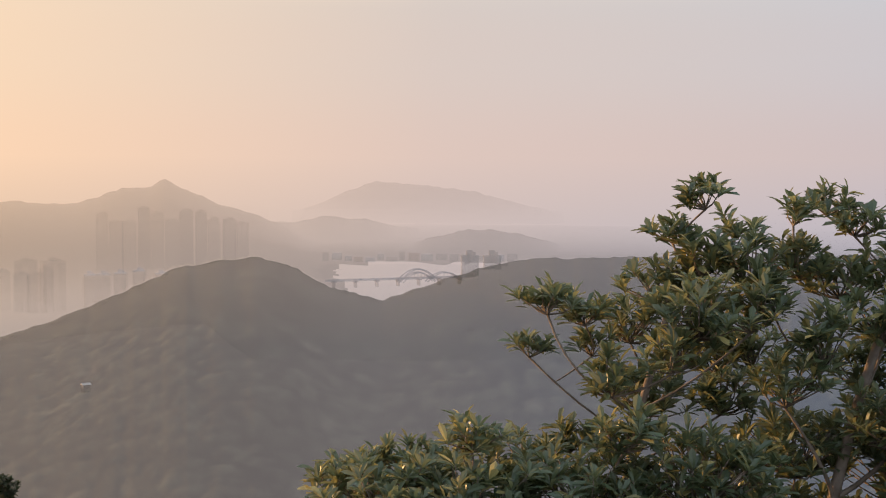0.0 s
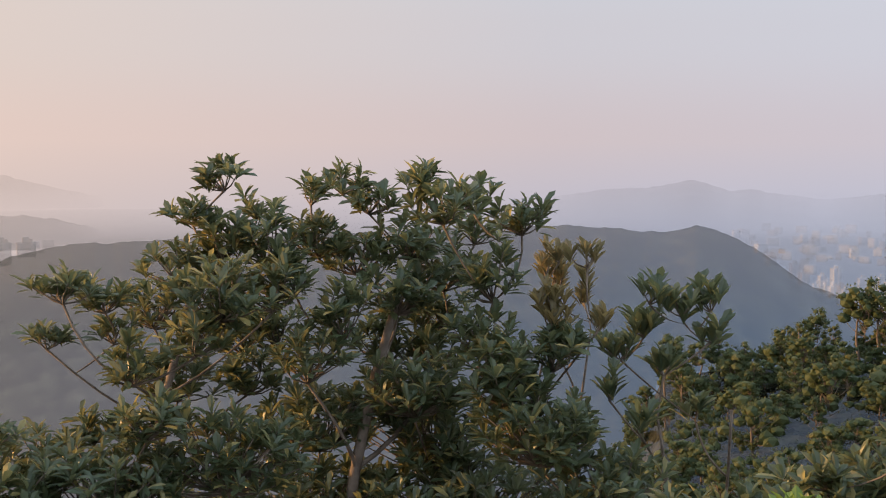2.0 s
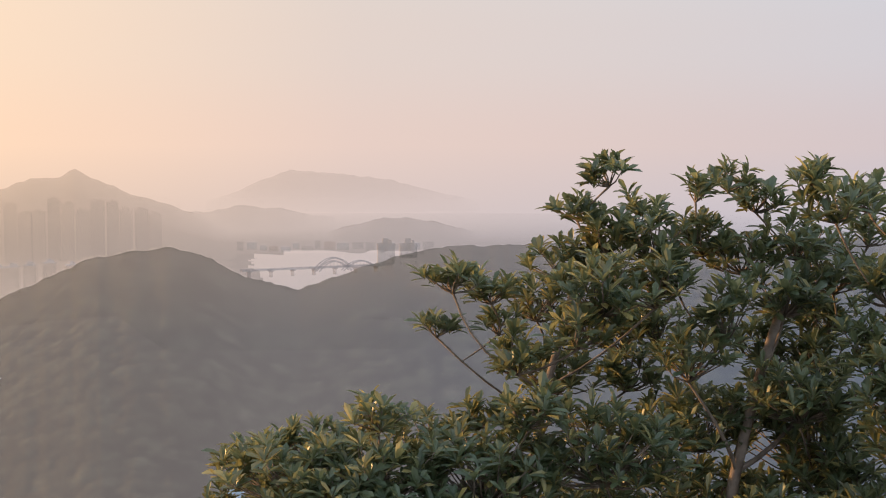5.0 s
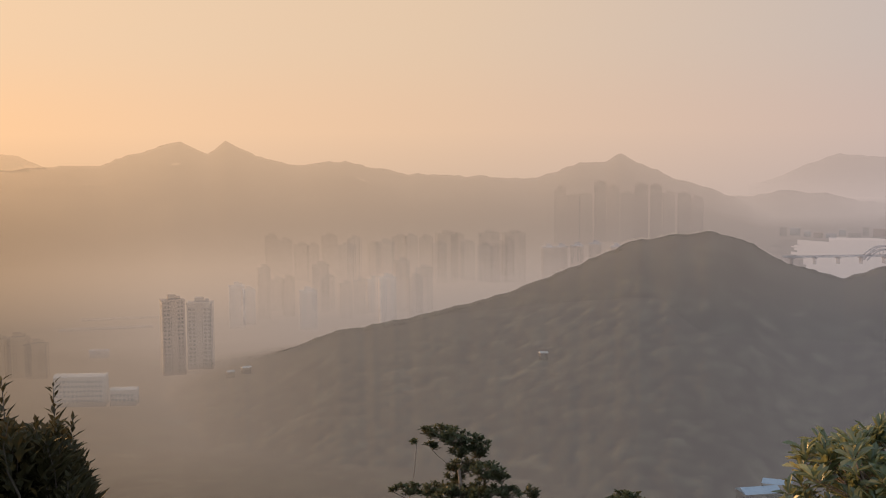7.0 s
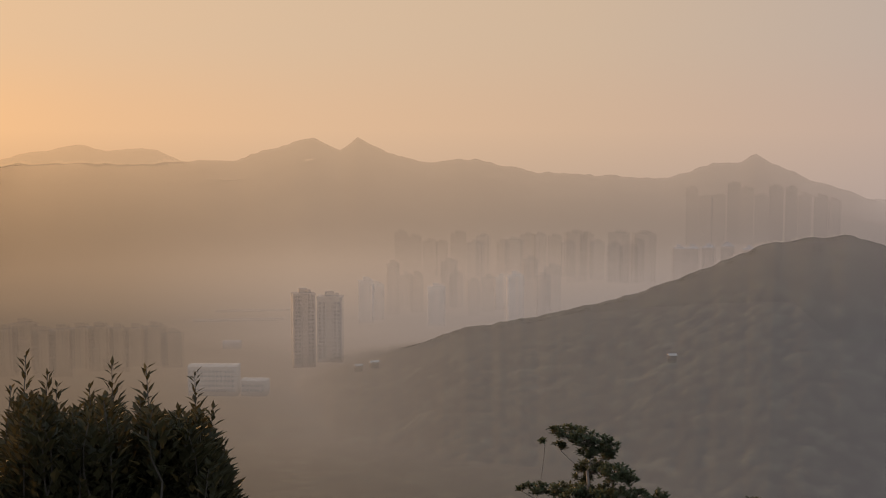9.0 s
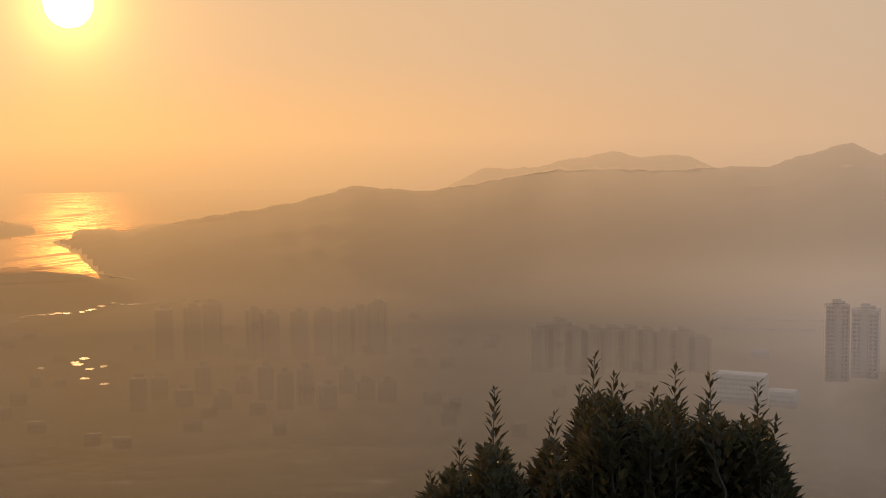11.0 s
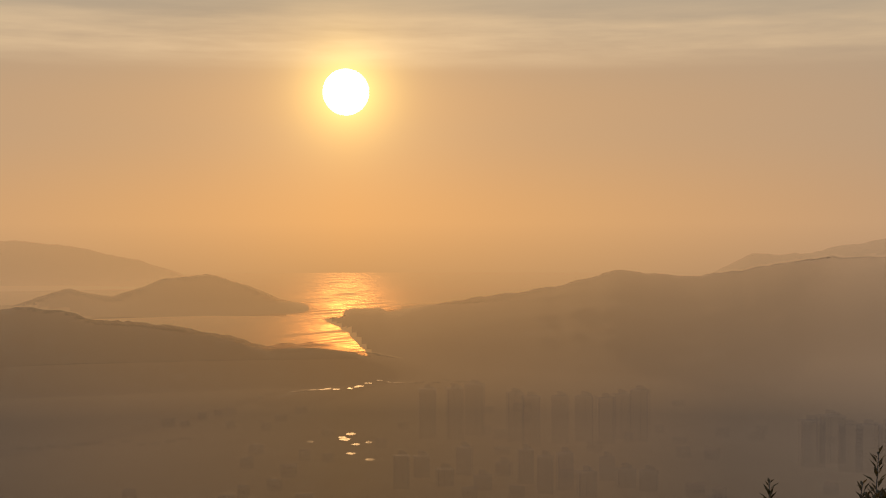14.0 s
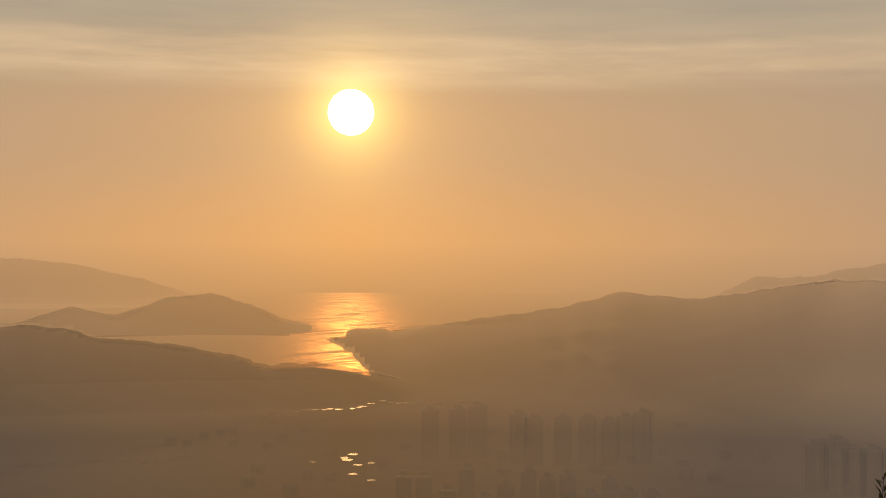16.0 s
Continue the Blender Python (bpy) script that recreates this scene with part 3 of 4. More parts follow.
def pad_tree(name, label, category, dist, foot_az, pads, mat, seed, leaf=0.08, slim=0.33, density=1.25, count=10, upright=0.65, trunk_r=0.03, stems=1, group="", splay=80, wide=1.14):
    """A tree or shrub whose crown is a set of leafy pads: (azimuth, elevation, half width, half height), in degrees as seen from the lookout."""
    rng, nr = random.Random(seed), np.random.RandomState(seed)
    foot = at(foot_az, 0, dist)
    foot.z = float(ground_height(np.array(foot_az), np.array(dist))) - 0.05
    thing = empty(name, foot, label, category, group)
    wood = Wood()
    pads = [(a, e, rx * wide, ry * wide * 1.1) for a, e, rx, ry in pads]
    m = [at(a, e, dist + rng.uniform(-0.5, 0.5) * min(1, dist / 6)) for a, e, _, _ in pads]
    deg = dist * radians(1)
    order = sorted(range(len(pads)), key=lambda i: m[i].z)
    top = max(m, key=lambda p: p.z)
    mid = sum(m, Vector()) / len(m)
    nodes = []
    for k in range(stems):
        lean = Vector((rng.uniform(-0.3, 0.3), rng.uniform(-0.2, 0.2), 0)) * (stems > 1)
        low = min(p.z for p in m)
        goal = Vector((mid.x, mid.y, low + (0.45 if stems == 1 else 0.1) * (top.z - low))) + lean
        way = curve(foot - Vector((0, 0, 0.1)) + lean * 0.3, goal, 0, rng, 8)
        wood.limb([p - foot for p in way], trunk_r, trunk_r * 0.4, 8)
        nodes += [(p, trunk_r * (1 - 0.55 * i / 7)) for i, p in enumerate(way)][1:]
    O, D, N, L, W = [], [], [], [], []
    for i in order:
        c = m[i]
        a, e, rx, ry = pads[i]
        root = c - Vector((0, 0, ry * deg * 0.9))
        best = min(nodes, key=lambda q: (q[0] - root).length + 2.5 * max(0, q[0].z - root.z + 0.5 * (q[0].xy - root.xy).length))
        way = curve(best[0], root, 0.06, rng, 6)
        r0 = min(best[1] * 0.7, 0.005 + 0.012 * (root - best[0]).length)
        wood.limb([p - foot for p in way], r0, 0.005, 5)
        nodes += [(p, r0 * 0.7) for p in way[2:]]
        n = max(4, int(density * 9.5 * rx * ry * (dist * 0.095 / (5.5 * leaf)) ** 1.5 * (1 if dist < 9 else 0.8)))
        for j in range(n):
            u = Vector((rng.gauss(0, 1), rng.gauss(0, 1), rng.gauss(0, 1))).normalized() * rng.uniform(0.1, 1.0) ** 0.5
            w = c + Vector((u.x * rx * deg, u.y * rx * deg * 0.9, u.z * ry * deg))
            axis = ((w - root).normalized() * (1 - upright) + Vector((0, 0, upright))).normalized()
            if rng.random() < 0.95:
                wood.limb([p - foot for p in curve(root, w, 0.05, rng, 3)], 0.0045, 0.0025, 3)
            for q in range(count + rng.randint(-2, 2)):
                t = radians(rng.uniform(18, splay))
                s = axis.orthogonal().normalized()
                s.rotate(Matrix.Rotation(q * 2.4 + rng.uniform(-0.4, 0.4), 3, axis))
                d = axis * math.cos(t) + s * math.sin(t)
                O.append(w - foot + axis * rng.uniform(-0.35, 0.05) * leaf)
                D.append(d)
                N.append(axis + Vector((rng.uniform(-0.3, 0.3), rng.uniform(-0.3, 0.3), 0.2)))
                ll = leaf * rng.uniform(0.65, 1.15)
                L.append(ll)
                W.append(ll * slim * rng.uniform(0.85, 1.2))
    part("trunk", wood.v, wood.f, M_BARK, thing, "grey-brown crooked stems and twigs", True)
    V, F = leaf_geometry(np.array(O), unit(np.array(D)), unit(np.array(N)), L, W, 0.16)
    part("crown", V, F, mat, thing)
    return thing


def spire_shrub(name, label, dist, profile, shoots, mat, seed, leaf=0.08):
    """A dense shrub of upright shoots, leafy to the tip; profile gives (azimuth, elevation) of its outline."""
    rng = random.Random(seed)
    pa, pe = zip(*profile)
    foot_az = sum(pa) / len(pa)
    foot = at(foot_az, 0, dist)
    foot.z = float(ground_height(np.array(foot_az), np.array(dist))) - 0.05
    thing = empty(name, foot, label, "shrub")
    wood = Wood()
    O, D, N, L, W = [], [], [], [], []
    tips = [(a, e, True) for a, e in shoots]
    for k in range(290):
        a = rng.uniform(pa[0], pa[-1])
        tips.append((a, float(np.interp(a, pa, pe)) - 0.25 - abs(rng.gauss(0, 1.3)), False))
    for a, e, lead in tips:
        tip = at(a, e, dist + rng.uniform(-0.12, 0.12) if lead else dist + rng.uniform(-0.7, 0.7))
        h = rng.uniform(0.55, 0.8) if lead else rng.uniform(0.35, 0.7)
        root = tip - Vector((rng.uniform(-0.05, 0.05), rng.uniform(-0.05, 0.05), h))
        wood.limb([p - foot for p in curve(foot + (root - foot) * 0.15, root, 0.1, rng, 4)], 0.012, 0.006, 4)
        wood.limb([p - foot for p in curve(root, tip, 0.0, rng, 4)], 0.006, 0.002, 4)
        n = int(h * (85 if lead else 150))
        for j in range(n):
            u = (j + rng.random()) / n
            wide = (0.006 + (0.07 if lead else 0.15) * u ** (1.6 if lead else 0.8)) * rng.uniform(0.2, 1.0)
            ang = j * 2.4 + rng.uniform(-0.3, 0.3)
            s = Vector((math.cos(ang), math.sin(ang), 0))
            p = tip.lerp(root, u) + s * wide
            t = radians(rng.uniform(25, 65))
            d = Vector((0, 0, 1)) * math.cos(t) + s * math.sin(t)
            O.append(p - foot)
            D.append(d)
            N.append(Vector((0, 0, 1)) - s * 0.3)
            ll = leaf * rng.uniform(0.6, 1.15) * (0.7 + 0.5 * min(1, u * 3))
            L.append(ll)
            W.append(ll * (0.32 if lead else 0.48))
    part("stem", wood.v, wood.f, M_BARK_DARK, thing, "thin upright brown stems", True)
    V, F = leaf_geometry(np.array(O), unit(np.array(D)), unit(np.array(N)), L, W, 0.05, full=False)
    part("crown", V, F, mat, thing)
    return thing


# ---- trees and shrubs beside the lookout ----
M_LEAF_YOUNG = material("young_leaf", leaf_build((0.14, 0.24, 0.04), (0.26, 0.36, 0.07), (0.36, 0.38, 0.10)), veil=False)
M_LEAF_YELLOW = material("yellowish_leaf", leaf_build((0.15, 0.14, 0.07), (0.34, 0.26, 0.12), (0.50, 0.38, 0.15)), veil=False)
pad_tree("tree", "slender evergreen tree with whorls of glossy leathery leaves", "tree", 5.65, 10.3, [(10.7, -1.3, 1.1, 0.5), (9.4, -2.7, 1.3, 0.5), (12.0, -2.5, 0.8, 0.5), (12.5, -4.0, 1.5, 0.9), (10.6, -3.9, 1.5, 0.7), (9.0, -5.0, 1.6, 0.7), (4.3, -5.6, 1.1, 0.6), (5.9, -6.1, 1.1, 0.6), (3.6, -7.6, 0.8, 0.5), (7.8, -6.5, 1.6, 0.9), (10.5, -6.0, 1.9, 1.0), (12.6, -5.8, 1.4, 0.9), (7.0, -8.8, 1.1, 0.7), (8.7, -9.5, 1.8, 0.9), (11.5, -9.3, 1.5, 0.9), (9.5, -7.7, 1.4, 0.7), (11.3, -7.8, 1.4, 0.8), (12.8, -7.6, 1.2, 0.9), (6.2, -7.5, 0.9, 0.5)], M_LEAF, 11, trunk_r=0.034)
pad_tree("tree", "bushy evergreen tree with flat leafy tiers and glossy leaves", "tree", 5.75, 16.2, [(14.2, -1.8, 0.7, 0.6), (15.5, -1.5, 1.1, 0.5), (16.6, -2.2, 1.3, 0.6), (18.5, -1.5, 1.0, 0.5), (19.6, -2.5, 1.4, 0.6), (20.9, -2.1, 0.9, 0.6), (22.9, -3.0, 1.3, 0.6), (21.0, -3.6, 1.1, 0.5), (18.3, -4.0, 1.6, 0.7), (16.1, -4.5, 1.5, 0.8), (14.5, -3.8, 1.1, 0.8), (19.7, -5.2, 1.8, 0.8), (21.7, -5.4, 1.0, 0.9), (17.8, -6.0, 1.8, 0.9), (15.5, -7.0, 1.1, 1.0), (19.7, -7.0, 1.6, 0.8), (21.2, -7.9, 1.4, 0.7), (17.2, -8.2, 1.4, 0.9), (14.0, -8.7, 1.4, 0.9), (19.4, -8.6, 1.4, 0.8), (13.5, -5.4, 0.7, 0.6)], M_LEAF, 12, trunk_r=0.04)
pad_tree("shrub", "broad evergreen shrub with pale-edged leathery leaves", "shrub", 5.3, 2.0, [(1.2, -11.2, 1.4, 0.6), (-1.2, -12.5, 1.9, 0.8), (3.3, -12.2, 1.8, 0.8), (5.4, -11.3, 1.1, 0.6), (7.5, -11.0, 1.4, 0.7), (-2.1, -13.5, 2.8, 1.1), (0.9, -13.6, 3.0, 1.3), (5.7, -13.5, 3.0, 1.4), (-4.0, -13.3, 1.8, 0.9), (2.1, -15.1, 5.0, 1.0), (-3.1, -15.0, 3.0, 0.8)], M_LEAF, 13, trunk_r=0.03, stems=3, density=1.35)
pad_tree("shrub", "dense dark evergreen shrub with crowded leathery leaves", "shrub", 5.4, 14.5, [(10.7, -12.4, 2.8, 1.4), (14.5, -11.3, 2.5, 1.2), (18.4, -10.0, 2.5, 1.1), (19.1, -11.8, 3.0, 1.5), (22.1, -9.4, 1.6, 1.1), (23.6, -11.4, 2.4, 1.5), (14.6, -14.4, 4.3, 1.4), (21.0, -14.3, 4.0, 1.4), (26.2, -13.7, 2.4, 1.3), (9.0, -15.2, 3.8, 1.0), (24.2, -8.4, 1.3, 0.8), (24.8, -15.5, 3.8, 0.8)], M_LEAF, 14, trunk_r=0.03, stems=3, density=1.5)
pad_tree("shrub", "upright shrub with narrow yellowish young leaves", "shrub", 5.8, 25.0, [(24.4, -5.6, 0.6, 0.9), (24.2, -6.9, 0.8, 0.9), (24.6, -8.2, 0.8, 0.7), (25.6, -4.6, 0.7, 0.4), (25.6, -5.8, 0.4, 0.8), (26.0, -7.1, 0.4, 0.5), (24.0, -4.9, 0.3, 0.6), (24.5, -4.5, 0.2, 0.4)], M_LEAF_YELLOW, 15, leaf=0.085, slim=0.27, upright=0.9, trunk_r=0.012, stems=2, splay=40, density=1.6, wide=1.0)
pad_tree("shrub", "open shrub with bare forked stems and upright leaves", "shrub", 5.8, 27.6, [(28.2, -6.0, 0.8, 0.5), (28.0, -7.2, 0.8, 0.7), (29.5, -6.4, 0.8, 0.6), (30.7, -6.2, 0.8, 0.6), (30.7, -7.6, 0.6, 0.4), (27.1, -8.3, 0.9, 0.6), (28.8, -8.9, 0.8, 0.5), (30.2, -10.9, 0.6, 0.3), (27.7, -11.2, 0.7, 0.4), (26.6, -9.8, 0.5, 0.7)], M_LEAF, 16, leaf=0.10, slim=0.29, upright=0.85, trunk_r=0.014, stems=2, splay=48, density=1.4, wide=0.95)
pad_tree("tree", "leaning evergreen tree with forked branches and sunlit leaf whorls", "tree", 5.0, 45.8, [(38.4, -2.7, 0.6, 0.35), (39.5, -2.9, 0.9, 0.4), (40.6, -2.3, 0.8, 0.4), (38.8, -3.1, 0.8, 0.4), (39.9, -3.5, 1.1, 0.6), (41.3, -2.5, 1.0, 0.4), (41.6, -3.5, 1.3, 0.7), (40.5, -4.7, 1.5, 0.7), (42.4, -5.0, 1.1, 0.8), (43.1, -3.4, 1.0, 0.6), (43.9, -2.7, 1.1, 0.5), (45.4, -2.4, 1.4, 0.5), (46.7, -2.0, 1.3, 0.5), (46.3, -3.6, 1.4, 0.7), (44.3, -4.1, 1.4, 0.6), (46.6, -5.0, 1.4, 0.8), (48.2, -3.3, 1.5, 1.3), (49.0, -5.7, 2.0, 1.5)], M_LEAF, 17, trunk_r=0.045, leaf=0.085, density=1.1)
pad_tree("shrub", "leafy evergreen shrub with yellow-green sunlit tips", "shrub", 4.6, 38.5, [(38.1, -11.4, 0.9, 0.4), (36.6, -12.4, 1.1, 0.5), (35.0, -12.8, 1.1, 0.5), (39.4, -10.6, 1.1, 0.6), (41.3, -10.3, 1.3, 0.7), (43.1, -9.5, 0.9, 0.5), (41.5, -11.7, 2.0, 1.0), (38.3, -13.3, 2.4, 1.1), (34.7, -13.9, 2.1, 0.8), (43.2, -12.6, 2.5, 1.3), (45.5, -10.6, 1.8, 0.8), (47.0, -10.2, 1.4, 0.8), (46.3, -12.9, 2.8, 1.3), (32.2, -14.7, 1.6, 0.6), (39.6, -14.7, 3.5, 0.7), (44.4, -14.5, 3.0, 0.7), (30.0, -14.5, 1.4, 0.6), (48.7, -11.8, 2.0, 2.0)], M_LEAF, 18, trunk_r=0.028, stems=3, leaf=0.088, density=1.3)
pad_tree("shrub", "low shrub with fresh bright yellow-green leaves", "shrub", 3.2, 32.2, [(31.6, -14.5, 1.0, 0.3), (33.0, -14.2, 1.1, 0.35), (34.4, -14.4, 1.0, 0.3), (33.1, -14.8, 2.3, 0.4)], M_LEAF_YOUNG, 19, leaf=0.075, trunk_r=0.012, stems=2, density=2.2)
pad_tree("tree", "small spreading tree with bare lower branches and dense dark crown", "tree", 17.0, -20.2, [(-20.2, -13.05, 0.75, 0.22), (-19.5, -13.3, 0.6, 0.3), (-20.9, -12.95, 0.25, 0.12), (-20.6, -13.65, 0.3, 0.15), (-21.3, -13.4, 0.2, 0.1), (-18.6, -13.6, 0.5, 0.35), (-18.5, -13.95, 0.35, 0.2), (-19.2, -14.5, 0.7, 0.25), (-19.3, -13.9, 0.5, 0.2), (-18.3, -14.7, 0.7, 0.3), (-17.6, -14.95, 0.3, 0.2), (-19.6, -14.9, 0.4, 0.2), (-21.6, -15.45, 0.5, 0.2), (-22.3, -15.4, 0.2, 0.15), (-20.6, -15.5, 0.6, 0.25), (-19.5, -15.5, 0.8, 0.25), (-18.4, -15.5, 0.8, 0.25), (-17.3, -15.6, 0.6, 0.2), (-16.2, -15.6, 0.35, 0.2), (-19.2, -15.9, 1.6, 0.2)], M_LEAF_OLIVE, 20, leaf=0.075, slim=0.42, trunk_r=0.05, density=3.0)
pad_tree("shrub", "small bushy treetop with dark leaves", "tree", 19.0, -11.7, [(-12.1, -15.8, 0.7, 0.2), (-11.5, -16.0, 0.4, 0.2), (-12.6, -16.1, 0.5, 0.2)], M_LEAF_OLIVE, 21, leaf=0.085, slim=0.45, trunk_r=0.03, density=3.2)
spire_shrub("shrub", "dense dark shrub of upright leafy shoots", 7.0, [(-50.50, -15.85), (-50.08, -14.12), (-48.93, -13.31), (-48.18, -13.94), (-47.65, -12.48), (-46.88, -12.50), (-46.15, -14.24), (-45.63, -13.76), (-44.84, -12.29), (-43.95, -12.68), (-43.42, -10.70), (-42.78, -10.08), (-41.52, -11.09), (-40.75, -10.84), (-39.73, -10.47), (-38.98, -11.58), (-38.34, -10.59), (-37.46, -11.57), (-36.45, -10.69), (-35.69, -12.04), (-35.06, -13.50), (-34.43, -15.95)], [(-47.18, -10.46), (-48.71, -12.70), (-49.95, -13.88), (-44.65, -11.43), (-42.95, -9.08), (-42.14, -9.89), (-43.55, -10.32), (-40.49, -10.47), (-39.60, -9.60), (-38.21, -9.79), (-36.25, -10.07), (-35.50, -11.50), (-35.07, -13.13), (-34.68, -14.70), (-46.14, -13.75), (-41.76, -10.34)], M_LEAF_DARK, 22)


# ---- woods on the eastern spur ----
ball = bmesh.new()
bmesh.ops.create_icosphere(ball, subdivisions=1, radius=1.0)
ICO, ICO_FACES = [tuple(v.co) for v in ball.verts], [tuple(v.index for v in f.verts) for f in ball.faces]
ball.free()


def wood_tree(name, seed, height, spread, label):
    """A broad-leaved tree: tapered trunk, limbs, and a crown of many small leaf sprays in uneven clumps."""
    rng = random.Random(seed)
    thing = empty(name, (0, 0, -30), label, "tree", "trees of the wooded spur")
    wood = Wood()
    top = Vector((rng.uniform(-0.4, 0.4), rng.uniform(-0.4, 0.4), height * 0.85))
    wood.limb(curve((0, 0, -0.5), top, 0, rng, 6), 0.14, 0.03, 6)
    O, D, N, L, W, cores = [], [], [], [], [], []
    for i in range(24):
        u = rng.uniform(0.35, 1.0)
        a = rng.uniform(0, 2 * math.pi)
        w = spread * math.sqrt(max(0.05, 1 - (u - 0.45) ** 2 / 0.35)) * rng.uniform(0.3, 1.0)
        c = Vector((math.cos(a) * w, math.sin(a) * w, height * u))
        wood.limb(curve(top * (u * 0.75), c, 0.05, rng, 4), 0.04, 0.012, 4)
        cr = spread * rng.uniform(0.22, 0.42)
        cores.append((c, cr))
        for j in range(17):
            d = Vector((rng.gauss(0, 1), rng.gauss(0, 1), rng.gauss(0.25, 0.8))).normalized()
            p = c + Vector((d.x * cr, d.y * cr, d.z * cr * 0.6)) * rng.uniform(0.6, 1.0)
            out = (d + Vector((rng.gauss(0, 0.5), rng.gauss(0, 0.5), rng.gauss(0.1, 0.4)))).normalized()
            O.append(p)
            D.append(out)
            N.append(d + Vector((0, 0, 0.7)))
            ll = rng.uniform(0.2, 0.36)
            L.append(ll)
            W.append(ll * 0.55)
    part("trunk", wood.v, wood.f, M_BARK, thing, "", True)
    V, F = leaf_geometry(np.array(O), unit(np.array(D)), unit(np.array(N)), L, W, 0.1, full=False)
    for c, cr in cores:  # the dense inside of each clump
        k = len(V)
        V += [tuple(c + Vector((x * cr * rng.uniform(0.55, 0.85), y * cr * rng.uniform(0.55, 0.85), z * cr * rng.uniform(0.4, 0.6)))) for x, y, z in ICO]
        F += [tuple(i + k for i in f) for f in ICO_FACES]
    part("crown", V, F, M_WOOD_LEAF, thing)
    return thing


WOOD_LABELS = ["rounded broad-leaved tree with olive-green crown in dense woods", "tall broad-leaved tree with loose green crown in dense woods", "low spreading tree with brownish green crown in dense woods", "bushy young tree with dark green crown in dense woods"]
kinds = [wood_tree("tree", 40 + i, h, sp, WOOD_LABELS[i]) for i, (h, sp) in enumerate([(5.2, 2.4), (6.8, 2.2), (4.2, 2.6), (5.0, 1.8)])]
rng = random.Random(5)
placed = []
tries = 0
while len(placed) < 290 and tries < 6000:
    tries += 1
    az, r = rng.uniform(22, 50), 125 - 95 * rng.random() ** 1.6
    p = at(az, 0, r)
    if any((p.x - q.x) ** 2 + (p.y - q.y) ** 2 < (1.2 + r * 0.007) ** 2 for q in placed):
        continue
    p.z = float(ground_height(np.array(az), np.array(r)))
    placed.append(p)
    k = rng.choice(kinds)
    s = rng.uniform(0.45, 0.8)
    copy_thing(k, Matrix.Translation(p) @ pose(0, 0, 0, rng.uniform(-5, 5), rng.uniform(-5, 5), rng.uniform(0, 360)) @ Matrix.Scale(s, 4))
for i, k in enumerate(kinds):
    a, r = 34 + 3 * i, 100 + 4 * i
    p = at(a, 0, r)
    p.z = float(ground_height(np.array(float(a)), np.array(float(r))))
    k.matrix_basis = Matrix.Translation(p)
# crowded low crowns between the trees
O, D, N, L, W, V, F = [], [], [], [], [], [], []
for i in range(820):
    az, r = rng.uniform(20, 51), 128 - 98 * rng.random() ** 1.7
    p = at(az, 0, r)
    p.z = float(ground_height(np.array(az), np.array(r)))
    tall, wide = rng.uniform(0.8, 1.9), rng.uniform(0.7, 1.5)
    for k in range(5):
        c = p + Vector((rng.gauss(0, 0.5) * wide, rng.gauss(0, 0.5) * wide, tall * rng.uniform(0.4, 1.0)))
        cr = wide * rng.uniform(0.35, 0.6)
        q = len(V)
        V += [tuple(c + Vector((x * cr * rng.uniform(0.6, 0.9), y * cr * rng.uniform(0.6, 0.9), z * cr * rng.uniform(0.5, 0.75)))) for x, y, z in ICO]
        F += [tuple(j + q for j in f) for f in ICO_FACES]
        for j in range(13):
            d = Vector((rng.gauss(0, 1), rng.gauss(0, 1), rng.gauss(0.5, 0.7))).normalized()
            O.append(c + d * cr * rng.uniform(0.6, 0.9))
            D.append(d + Vector((rng.gauss(0, 0.5), rng.gauss(0, 0.5), rng.gauss(0.1, 0.4))))
            N.append(d + Vector((0, 0, 0.7)))
            L.append(rng.uniform(0.2, 0.4))
            W.append(L[-1] * 0.5)
v2, f2 = leaf_geometry(np.array(O), unit(np.array(D)), unit(np.array(N)), L, W, 0.1, full=False)
q = len(V)
tagged(part("undergrowth", V + v2, F + [[j + q for j in f] for f in f2], M_WOOD_LEAF), "dense green undergrowth crowding the wooded spur", "undergrowth", kind="stuff")
# a taller pair against the far city
for a, s in ((38.4, 1.15), (39.2, 1.0)):
    p = at(a, 0, 118)
    p.z = float(ground_height(np.array(a), np.array(118.0)))
    copy_thing(kinds[1], Matrix.Translation(p) @ Matrix.Scale(s, 4))

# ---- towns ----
# share puts haze into each paint as transparency; slate and cream stand out more
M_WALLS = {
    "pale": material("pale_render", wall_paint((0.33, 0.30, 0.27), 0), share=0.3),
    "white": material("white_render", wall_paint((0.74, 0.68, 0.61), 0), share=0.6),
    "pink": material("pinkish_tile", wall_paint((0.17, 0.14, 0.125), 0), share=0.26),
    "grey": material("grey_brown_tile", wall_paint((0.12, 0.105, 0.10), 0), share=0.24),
    "slate": material("slate_less_hazed", wall_paint((0.20, 0.175, 0.165), 0), share=0.62),
    "cream": material("cream_less_hazed", wall_paint((0.36, 0.32, 0.28), 0), share=0.62),
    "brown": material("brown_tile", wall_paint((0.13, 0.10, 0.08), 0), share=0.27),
    "hazed": material("tile_hazed", wall_paint((0.15, 0.13, 0.125), 0), share=0.17),
    "orange": material("orange_tile_and_sunlit_wall", wall_paint((0.50, 0.24, 0.12), 0), share=0.35),
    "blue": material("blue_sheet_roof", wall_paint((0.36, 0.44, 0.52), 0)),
    # bluish white paint; as a roof cap it paints in sunlight
    "bright": material("white_render_and_sun_caps", wall_paint((0.60, 0.62, 0.66), 0), share=0.5),
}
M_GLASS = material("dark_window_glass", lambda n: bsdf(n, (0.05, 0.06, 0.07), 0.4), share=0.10)


